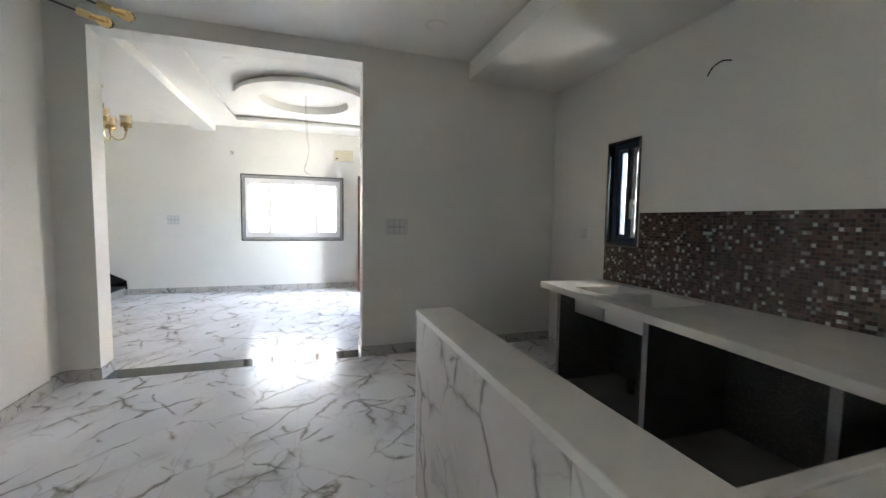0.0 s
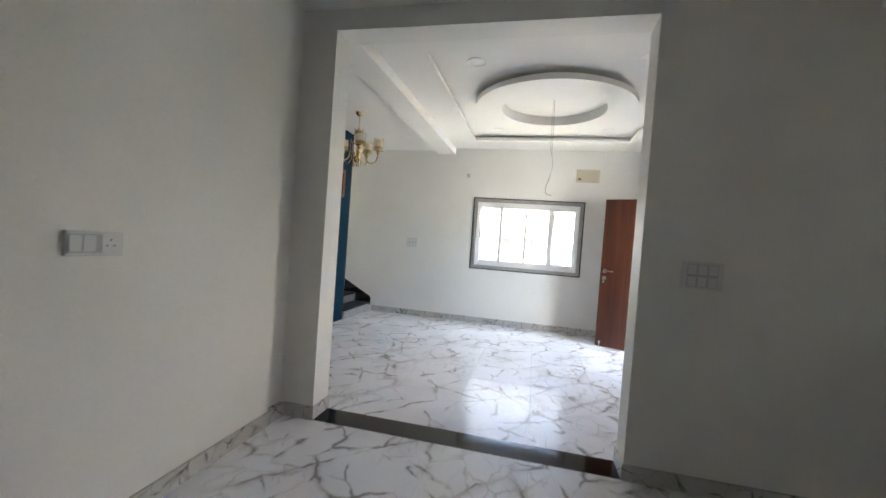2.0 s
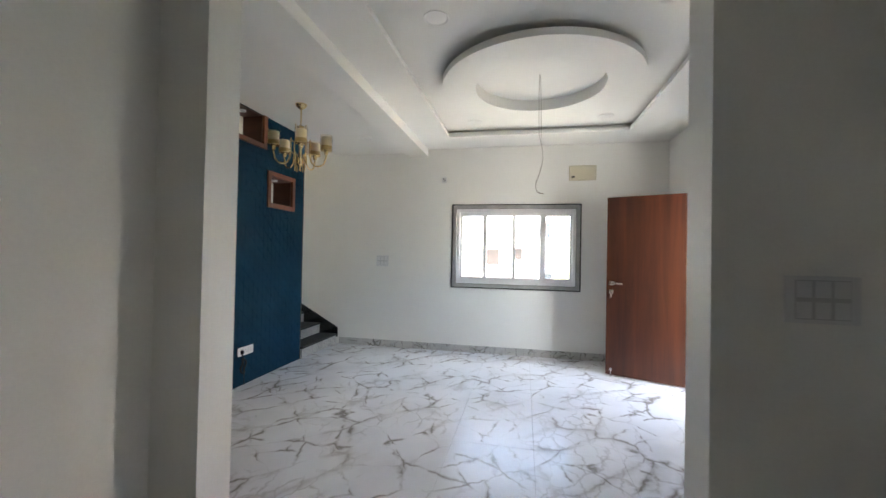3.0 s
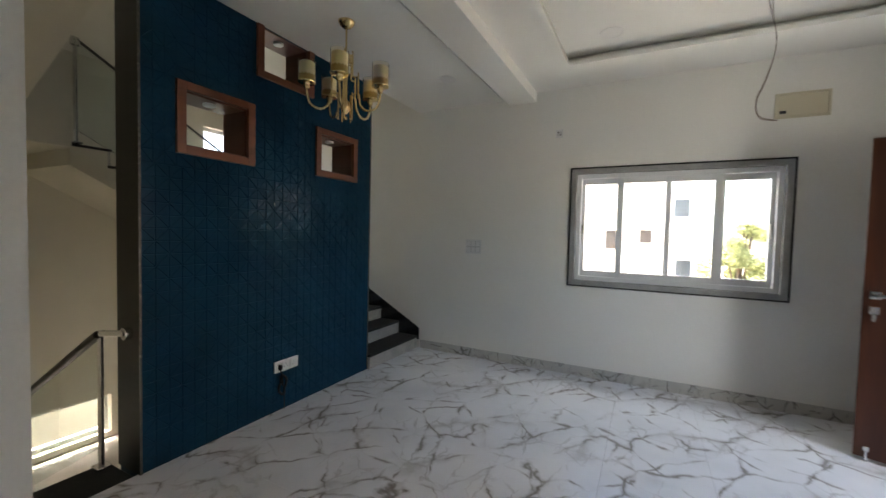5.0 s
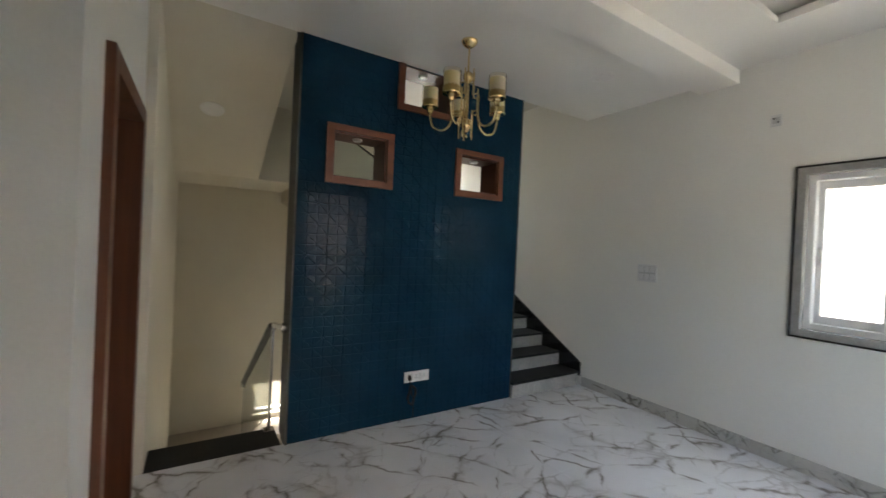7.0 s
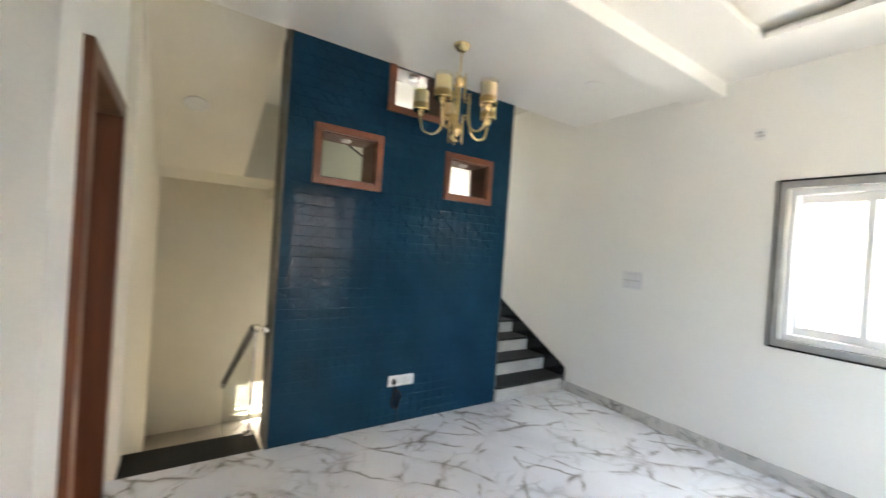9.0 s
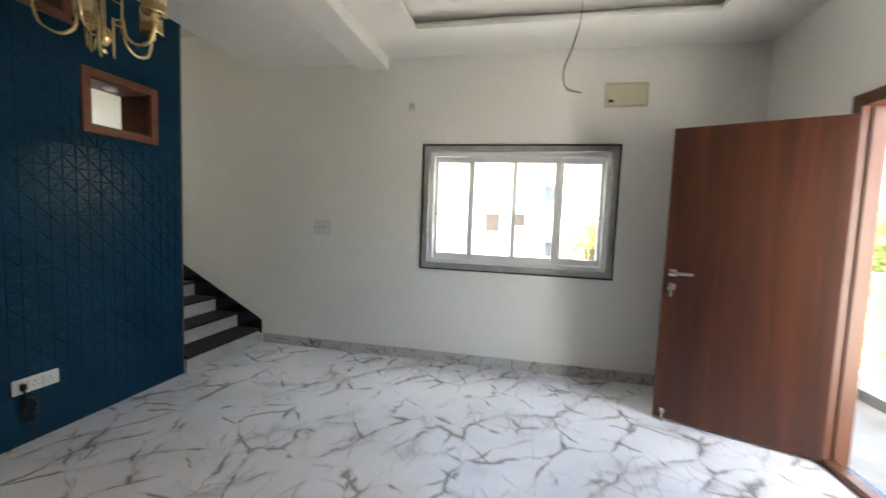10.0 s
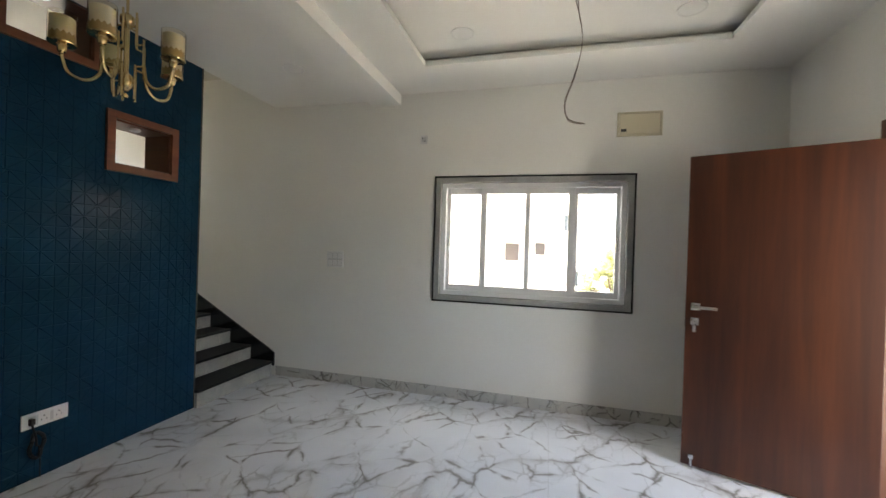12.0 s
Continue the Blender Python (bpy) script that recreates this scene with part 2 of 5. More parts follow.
EDGE = granite("dark_tile_edge", (0.07, 0.058, 0.045), (0.18, 0.15, 0.12), 0.4, scale=90)
DOORWOOD = wood("red_brown_veneer", (0.027, 0.0062, 0.0024), (0.086, 0.0235, 0.0078), 0.38)
FRAMEWOOD = wood("brown_frame_wood", (0.075, 0.022, 0.009), (0.17, 0.056, 0.022), 0.4)
# Niche veneer with the shade of the reveals put into its colour.
SHADEDNICHEWOOD = wood("shaded_niche_veneer", (0.07, 0.020, 0.010), (0.14, 0.042, 0.020), 0.36, axis=0)
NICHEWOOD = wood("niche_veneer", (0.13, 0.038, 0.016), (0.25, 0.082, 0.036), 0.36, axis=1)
UPVC = surface("white_window_profile", (0.74, 0.74, 0.74), 0.35, var=0.02, bump=0.0)
DARKPROFILE = surface("dark_blue_window_profile", (0.02, 0.035, 0.07), 0.35, var=0.1, bump=0.0)
PLASTIC = surface("white_plastic", (0.70, 0.70, 0.69), 0.32, var=0.02, bump=0.0)
LAMPRIM = surface("white_lamp_rim", (0.82, 0.81, 0.78), 0.4, var=0.02, bump=0.0)
GAPSHADE = surface("grey_gap_shade", (0.52, 0.52, 0.51), 0.5, bump=0.0)
CREAM = surface("cream_box_cover", (0.60, 0.55, 0.40), 0.4, var=0.03, bump=0.0)
SLOT = surface("black_plastic", (0.02, 0.02, 0.02), 0.4, bump=0.0)
BRASS = surface("polished_brass", (0.72, 0.57, 0.31), 0.2, metal=1.0, var=0.08, scale=14, bump=0.03)
CHROME = surface("brushed_steel", (0.70, 0.70, 0.70), 0.24, metal=1.0, var=0.05, scale=20, bump=0.03)
DARKMETAL = surface("dark_handrail", (0.045, 0.04, 0.035), 0.35, metal=0.3, var=0.15)
SHADE = clear_glass("amber_shade_glass", (1.0, 0.95, 0.84), 0.04, 1.1)
CANDLE = surface("ivory_lamp_sleeve", (0.86, 0.80, 0.66), 0.4, bump=0.0)
CANDLE.node_tree.nodes["Principled BSDF"].inputs["Subsurface Weight"].default_value = 0.8
CANDLE.node_tree.nodes["Principled BSDF"].inputs["Subsurface Radius"].default_value = (0.06, 0.05, 0.035)
BULB = clear_glass("amber_bulb_glass", (0.95, 0.66, 0.30), 0.02)
BAND = surface("amber_glass_band", (0.46, 0.34, 0.16), 0.3, bump=0.0)
FILAMENT = surface("bulb_core", (0.50, 0.32, 0.12), 0.4, bump=0.0)
GLASS = clear_glass("window_glass")
RAILGLASS = clear_glass("railing_glass", (0.90, 0.97, 0.94))
WIRE = surface("brown_cable", (0.22, 0.17, 0.13), 0.5, bump=0.0)
BLACKWIRE = surface("black_cable", (0.012, 0.012, 0.012), 0.5, bump=0.0, spec=0.25)
CERAMIC = surface("white_ceramic_sink", (0.74, 0.72, 0.68), 0.18, var=0.03, bump=0.0)
SOFFIT = surface("cream_stair_paint", (0.66, 0.625, 0.53), 0.55, var=0.03, bump=0.06, bscale=90)
MOSAIC = varied("glass_mosaic", [(0.10, 0.05, 0.04), (0.045, 0.028, 0.025), (0.14, 0.085, 0.07), (0.07, 0.045, 0.04), (0.17, 0.115, 0.095), (0.05, 0.033, 0.03), (0.11, 0.07, 0.06), (0.56, 0.52, 0.48),
                                 (0.08, 0.055, 0.05), (0.15, 0.10, 0.085), (0.06, 0.04, 0.036), (0.12, 0.08, 0.068), (0.09, 0.075, 0.072), (0.30, 0.265, 0.24), (0.055, 0.04, 0.037), (0.13, 0.085, 0.07)], 0.16, 0.3)
DARKG2 = granite("grey_balcony_stone", (0.13, 0.125, 0.115), (0.2, 0.19, 0.18), 0.5, scale=60)
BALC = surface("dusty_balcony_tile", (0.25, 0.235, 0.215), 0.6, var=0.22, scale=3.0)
BALTILE = surface("beige_balcony_tile", (0.42, 0.38, 0.33), 0.5, var=0.12, scale=4)
HOUSEWHITE = surface("cream_house_render", (0.78, 0.74, 0.68), 0.8, var=0.06, scale=0.7, bump=0.2, bscale=30)
HOUSEPINK = surface("pale_pink_render", (0.74, 0.64, 0.58), 0.8, var=0.06, scale=0.7, bump=0.2, bscale=30)
SHUTTER = surface("brown_shutter", (0.075, 0.055, 0.045), 0.5)
DARKPANE = surface("dark_house_pane", (0.07, 0.08, 0.095), 0.08, bump=0.0)
GROUND = surface("dry_earth", (0.50, 0.45, 0.37), 0.95, var=0.25, scale=0.3, bump=0.4, bscale=8)
BARK = surface("tree_bark", (0.13, 0.09, 0.06), 0.9, var=0.3, scale=9, bump=0.6, bscale=60)
# Leaf colours paled to carry the glare and haze over the distant tree.
HAZYLEAF = leafy("hazy_leaf", [(0.40, 0.42, 0.20), (0.45, 0.46, 0.23), (0.36, 0.38, 0.18)])
LEAF = leafy("tree_leaf", [(0.13, 0.18, 0.045), (0.17, 0.22, 0.06), (0.20, 0.25, 0.075), (0.09, 0.13, 0.035), (0.18, 0.23, 0.065)])


# ---- mesh helpers ----
def bx(x0, y0, z0, x1, y1, z1, bevel=0.0):
    bm = bmesh.new()
    bmesh.ops.create_cube(bm, size=1.0)
    bm.transform(Matrix.Translation(((x0 + x1) / 2, (y0 + y1) / 2, (z0 + z1) / 2)) @ Matrix.Diagonal((abs(x1 - x0), abs(y1 - y0), abs(z1 - z0), 1)))
    if bevel:
        bmesh.ops.bevel(bm, geom=list(bm.edges), offset=bevel, segments=2, affect="EDGES", profile=0.5)
    return bm


def join(*bms):
    out = bmesh.new()
    for b in bms:
        tmp = bpy.data.meshes.new("tmp")
        b.to_mesh(tmp)
        out.from_mesh(tmp)
        bpy.data.meshes.remove(tmp)
        b.free()
    return out


def cyl(p, q, r, r2=None, seg=16, cap=True):
    p, q = Vector(p), Vector(q)
    bm = bmesh.new()
    bmesh.ops.create_cone(bm, cap_ends=cap, segments=seg, radius1=r, radius2=r if r2 is None else r2, depth=(q - p).length)
    bm.transform(Matrix.Translation((p + q) / 2) @ (q - p).to_track_quat("Z", "Y").to_matrix().to_4x4())
    return bm


def lathe(profile, centre, seg=24):
    """Profile of (radius, height) turned about the upright through centre."""
    bm = bmesh.new()
    rings = []
    for r, z in profile:
        rings.append([bm.verts.new((centre[0] + r * math.cos(2 * math.pi * i / seg), centre[1] + r * math.sin(2 * math.pi * i / seg), centre[2] + z)) for i in range(seg)])
    for a, b in zip(rings, rings[1:]):
        for i in range(seg):
            bm.faces.new((a[i], a[(i + 1) % seg], b[(i + 1) % seg], b[i]))
    bmesh.ops.remove_doubles(bm, verts=bm.verts, dist=1e-5)
    bmesh.ops.recalc_face_normals(bm, faces=bm.faces)
    return bm


def tube(points, r, seg=10):
    """A round rod along a smooth line of points."""
    pts = [Vector(p) for p in points]
    bm = bmesh.new()
    rings = []
    for i, p in enumerate(pts):
        d = (pts[min(i + 1, len(pts) - 1)] - pts[max(i - 1, 0)]).normalized()
        q = d.to_track_quat("Z", "Y")
        rings.append([bm.verts.new(p + q @ Vector((r * math.cos(2 * math.pi * k / seg), r * math.sin(2 * math.pi * k / seg), 0))) for k in range(seg)])
    for a, b in zip(rings, rings[1:]):
        for k in range(seg):
            bm.faces.new((a[k], a[(k + 1) % seg], b[(k + 1) % seg], b[k]))
    bm.faces.new(rings[0][::-1])
    bm.faces.new(rings[-1])
    bmesh.ops.recalc_face_normals(bm, faces=bm.faces)
    return bm


def curve_points(ctrl, steps=8):
    """Catmull-Rom points through a few control points."""
    c = [Vector(p) for p in ctrl]
    c = [2 * c[0] - c[1]] + c + [2 * c[-1] - c[-2]]
    out = []
    for i in range(1, len(c) - 2):
        for s in range(steps):
            u = s / steps
            out.append(0.5 * (2 * c[i] + (c[i + 1] - c[i - 1]) * u + (2 * c[i - 1] - 5 * c[i] + 4 * c[i + 1] - c[i + 2]) * u * u + (3 * c[i] - c[i - 1] - 3 * c[i + 1] + c[i + 2]) * u ** 3))
    out.append(c[-2])
    return out


def prism(poly, axis, a, b):
    """A polygon (pairs in the two other axes) drawn out along an axis from a to b."""
    bm = bmesh.new()

    def at(p, v):
        c = list(p)
        c.insert(axis, v)
        return bm.verts.new(c)

    lo, hi = [at(p, a) for p in poly], [at(p, b) for p in poly]
    bm.faces.new(lo)
    bm.faces.new(hi[::-1])
    for i in range(len(poly)):
        j = (i + 1) % len(poly)
        bm.faces.new((lo[i], hi[i], hi[j], lo[j]))
    bmesh.ops.recalc_face_normals(bm, faces=bm.faces)
    return bm


def mesh_of(name, bm, material, smooth=False):
    me = bpy.data.meshes.new(name)
    bm.to_mesh(me)
    bm.free()
    me.materials.append(material)
    if smooth:
        me.polygons.foreach_set("use_smooth", [True] * len(me.polygons))
        me.set_sharp_from_angle(angle=radians(38))
    return me


def part(name, bm, material, parent, label="", smooth=False):
    ob = new(name, mesh_of(name, bm, material, smooth))
    ob.parent = parent
    if parent.type == "EMPTY":
        ob.matrix_parent_inverse = parent.matrix_basis.inverted()
    if label:
        tagged(ob, label)
    return ob


def thing(name, base, label, category, group="", kind=""):
    ob = new(name)
    ob.empty_display_size = 0.1
    ob.matrix_basis = Matrix.Translation(base)
    return tagged(ob, label, category, group, kind)


def structure(name, bm, material, label, category, smooth=False):
    return tagged(new(name, mesh_of(name, bm, material, smooth)), label, category, kind="structure")


def holed(axis, a, b, lo, hi, z0, z1, holes):
    """A wall from a to b thick along axis (0 or 1), spanning lo..hi, with holes (lo, hi, z0, z1) side by side."""
    us = sorted({lo, hi, *(v for q in holes for v in q[:2])})
    ws = sorted({z0, z1, *(min(max(v, z0), z1) for q in holes for v in q[2:])})

    def solid(i, j):
        if not (0 <= i < len(us) - 1 and 0 <= j < len(ws) - 1):
            return False
        u, w = (us[i] + us[i + 1]) / 2, (ws[j] + ws[j + 1]) / 2
        return not any(l < u < h and q0 < w < q1 for l, h, q0, q1 in holes)

    bm, known = bmesh.new(), {}

    def at(i, j, face):
        if (i, j, face) not in known:
            d = b if face else a
            known[i, j, face] = bm.verts.new((d, us[i], ws[j]) if axis == 0 else (us[i], d, ws[j]))
        return known[i, j, face]

    for i in range(len(us) - 1):
        for j in range(len(ws) - 1):
            if not solid(i, j):
                continue
            for face in (0, 1):
                bm.faces.new((at(i, j, face), at(i + 1, j, face), at(i + 1, j + 1, face), at(i, j + 1, face)))
            for di, dj, p, q in ((-1, 0, (i, j), (i, j + 1)), (1, 0, (i + 1, j), (i + 1, j + 1)), (0, -1, (i, j), (i + 1, j)), (0, 1, (i, j + 1), (i + 1, j + 1))):
                if not solid(i + di, j + dj):
                    bm.faces.new((at(*p, 0), at(*q, 0), at(*q, 1), at(*p, 1)))
    bmesh.ops.recalc_face_normals(bm, faces=bm.faces)
    return bm


def ring_frame(axis, face, depth, lo, hi, z0, z1, w, bevel=0.002):
    """Four mitre-less bars round an opening; they stand from face to face+depth along axis."""
    def b(l, h, q0, q1):
        return bx(face, l, q0, face + depth, h, q1, bevel) if axis == 0 else bx(l, face, q0, h, face + depth, q1, bevel)
    return join(b(lo, lo + w, z0, z1), b(hi - w, hi, z0, z1), b(lo + w, hi - w, z0, z0 + w), b(lo + w, hi - w, z1 - w, z1))


# ---- the plan ----
WY = 8.515            # window wall, inner face
RX = 2.33             # entrance wall, inner face
OY0, OY1 = 4.39, 4.605   # wall between dining and living room
OX0, OX1, OZ = -0.972, 1.13, 2.803
BXW, BY0, BY1 = -2.374, 5.465, 7.547   # blue wall
CZ = 2.91             # flat ceiling beside the stairs
DX = -1.205           # dining wall beside the table
KX = 3.25             # kitchen wall
STX = -5.4            # far wall of the stairwell
BACK = -1.7
TOP = 3.3

# walls
structure("wall_north", holed(1, WY, WY + 0.23, STX - 0.2, RXD, -3.2, TOP, [(-3.7, -2.9, -2.15, -1.05), (-0.559, 1.239, 0.925, 2.133)]), PAINT, "white painted wall with the sliding window in it", "wall")
structure("wall_east", holed(0, RX, RXD, OY1, WY, -3.2, TOP, [(6.52, 7.525, 0.0, 2.17)]), PAINT, "white painted wall with the open entrance door", "wall")
structure("wall_south", holed(1, OY0, OY1, -2.39, 2.44, -0.05, TOP, [(-2.12, -1.32, 0.0, 2.06), (OX0, OX1, 0.0, OZ)]), PAINT, "white painted wall with a wide square opening", "wall")
structure("wall_stair_side", bx(STX, 4.45, -3.2, -2.39, 4.66, TOP), SOFFIT, "cream painted side wall of the stairwell", "wall")
structure("wall_stair_far", holed(0, STX - 0.2, STX, 4.45, WY, -3.2, TOP, [(7.70, 8.4, 1.85, 2.85), (5.61, 6.6, -1.0, -0.555)]), SOFFIT, "cream painted far wall of the stairwell", "wall")
structure("wall_dining", holed(0, DX - 0.2, DX, BACK, OY0 - 0.19, -0.05, TOP, [(-1.0, -0.6, 0.95, 2.05)]), PAINT, "white painted dining room wall", "wall")
structure("wall_dining_column", bx(DX - 0.2, OY0 - 0.19, -0.05, DX - 0.035, OY0, TOP), PAINT, "white painted column set back at the wall end", "wall")
structure("wall_kitchen", holed(0, KX, KX + 0.23, BACK, OY1, -3.2, TOP, [(3.17, 3.55, 1.15, 2.06)]), PAINT, "white painted kitchen wall with a narrow window", "wall")
structure("wall_back", holed(1, BACK - 0.2, BACK, DX - 0.2, KX + 0.23, -3.2, TOP, []), PAINT, "white painted wall behind the dining room", "wall")
structure("wall_store", bx(-2.6, 2.6, -0.05, DX - 0.2, 2.8, TOP), PAINT, "plain wall of the closed side room", "wall")
structure("wall_store_side", bx(-2.6, 2.8, -0.05, -2.4, OY0, TOP), PAINT, "plain side wall of the closed room", "wall")
structure("pier_entrance", bx(RX - 0.05, OY1, 0.0, RX, 6.515, 2.955), PAINT, "white painted wall face beside the entrance", "wall")
structure("wall_south_kitchen", bx(2.44, OY0 + 0.03, -0.05, KX, OY1, TOP), PAINT, "white painted end wall of the kitchen", "wall")

# ceilings
structure("ceiling_stair_side", bx(BXW - 0.02, OY1, CZ, -1.31, WY, TOP), CEIL, "flat white ceiling beside the stairs", "ceiling")
structure("ceiling_beam", bx(-1.24, OY1, 2.85, -0.94, WY, TOP, 0.004), CEIL, "white plastered ceiling beam", "beam")
TX0, TX1, TY0, TY1 = -0.52, 1.715, 5.13, 7.965
border = join(bx(-0.965, OY1, 2.955, TX0, WY, 2.995), bx(TX1, OY1, 2.955, RX, WY, 2.995), bx(TX0, OY1, 2.955, TX1, TY0, 2.995), bx(TX0, TY1, 2.955, TX1, WY, 2.995))
structure("ceiling_border", border, CEIL, "white plasterboard border of the tray ceiling", "ceiling")
structure("ceiling_tray", bx(-0.965, OY1, 3.055, RX, WY, TOP), CEIL, "recessed white tray of the false ceiling", "ceiling")
SB = 0.09
lip = join(bx(TX0 - SB - 0.02, TY0 - SB, 2.995, TX0 - SB, TY1 + SB, 3.055), bx(TX1 + SB, TY0 - SB, 2.995, TX1 + SB + 0.02, TY1 + SB, 3.055),
           bx(TX0 - SB, TY0 - SB - 0.02, 2.995, TX1 + SB, TY0 - SB, 3.055), bx(TX0 - SB, TY1 + SB, 2.995, TX1 + SB, TY1 + SB + 0.02, 3.055))
structure("ceiling_lip", lip, CEIL, "set-back upstand round the ceiling tray", "ceiling")
RINGC = (0.59, 6.53)
structure("ceiling_ring", lathe([(0.77, 3.055), (0.77, 3.0), (0.885, 3.0), (0.885, 2.945), (0.58, 2.945), (0.58, 3.0), (0.58, 3.055)], (*RINGC, 0), 96), CEIL, "round plaster ring hung below the tray", "ceiling", True)
structure("ceiling_dining", bx(DX - 0.035, BACK, 2.95, 2.2, OY0, TOP), CEIL, "flat white dining room ceiling", "ceiling")
structure("ceiling_kitchen", bx(2.2, BACK, 2.77, KX, OY0 + 0.03, TOP), CEIL, "lower white kitchen ceiling", "ceiling")
structure("ceiling_stairwell", bx(STX, 4.66, TOP - 0.02, BXW - 0.02, WY, TOP + 0.1), SOFFIT, "ceiling over the stairwell", "ceiling")
structure("ceiling_store", bx(-2.6, 2.6, 2.9, DX - 0.2, OY0, TOP), CEIL, "ceiling of the closed side room", "ceiling")
structure("roof", bx(STX - 0.2, BACK - 0.2, TOP + 0.1, KX + 0.23, WY + 0.23, TOP + 0.25), PAINT, "flat concrete roof slab", "roof")

# floor slabs under the tiles
floor = structure("floor", join(bx(BXW - 0.02, OY1, -0.2, RX, WY, -0.012), bx(DX - 0.04, BACK, -0.2, KX, OY0 + 0.03, -0.012)), GROUT, "white marble-look floor tiles with grey veins", "floor")
structure("threshold", bx(OX0, OY0, -0.15, OX1, OY1, 0.002, 0.002), BLACKG, "polished black granite strip across the opening", "threshold")
structure("store_floor", bx(-2.4, 2.8, -0.15, DX - 0.2, OY0, -0.002), GROUT, "plain floor of the closed side room", "floor")

# skirtings
SH = 0.1
def skirt(name, *boxes):
    return structure(name, join(*[bx(*b, 0.002) for b in boxes]), SKIRT, "grey-veined marble skirting along the wall foot", "skirting")
skirt("baseboard_north", (-2.3, WY - 0.012, 0, RX, WY, SH))
skirt("baseboard_east", (RX - 0.062, OY1, 0, RX - 0.05, 6.515, SH), (RX - 0.012, 7.59, 0, RX, WY - 0.012, SH))
skirt("baseboard_south", (OX1, OY0 - 0.012, 0, 2.452, OY0, SH), (2.452, OY0 + 0.018, 0, KX, OY0 + 0.03, SH), (DX, OY0 - 0.012, 0, OX0, OY0, SH), (OX0, OY0 - 0.012, 0.003, OX0 + 0.012, OY1 + 0.012, SH), (OX1 - 0.012, OY0 - 0.012, 0.003, OX1, OY1 + 0.012, SH),
      (-1.22, OY1, 0, OX0, OY1 + 0.012, SH), (OX1, OY1, 0, RX - 0.062, OY1 + 0.012, SH))
skirt("baseboard_dining", (DX, BACK, 0, DX + 0.014, OY0 - 0.191, SH), (DX - 0.035, OY0 - 0.19, 0, DX + 0.01, OY0 - 0.012, SH))
skirt("baseboard_kitchen", (KX - 0.012, 3.6, 0, KX, OY0 - 0.012, SH))

# ---- entrance door ----
def entrance_frame():
    f = thing("door_frame", (RX, 7.04, 0), "red-brown wooden entrance door frame with a wooden sill", "door frame", kind="structure")
    y0, y1, zt = 6.46, 7.585, 2.235
    part("jamb", join(bx(RX - 0.022, y0, 0, RXD, y0 + 0.075, zt, 0.003), bx(RX + 0.03, y0 + 0.075, 0.05, RX + 0.1, y0 + 0.092, zt - 0.08)), FRAMEWOOD, f)
    part("jamb", join(bx(RX - 0.022, y1 - 0.075, 0, RXD, y1, zt, 0.003), bx(RX + 0.03, y1 - 0.092, 0.05, RX + 0.1, y1 - 0.075, zt - 0.08)), FRAMEWOOD, f)
    part("head", bx(RX - 0.02, y0 + 0.075, zt - 0.075, RXD, y1 - 0.075, zt - 0.001, 0.003), FRAMEWOOD, f)
    part("sill", bx(RX - 0.02, y0 + 0.075, 0.0, RX + 0.055, y1 - 0.075, 0.04, 0.004), FRAMEWOOD, f)
    part("outer_sill", bx(RX + 0.06, y0 + 0.075, -0.02, RXD + 0.01, y1 - 0.075, 0.006, 0.002), BLACKG, f, "black granite outer sill")


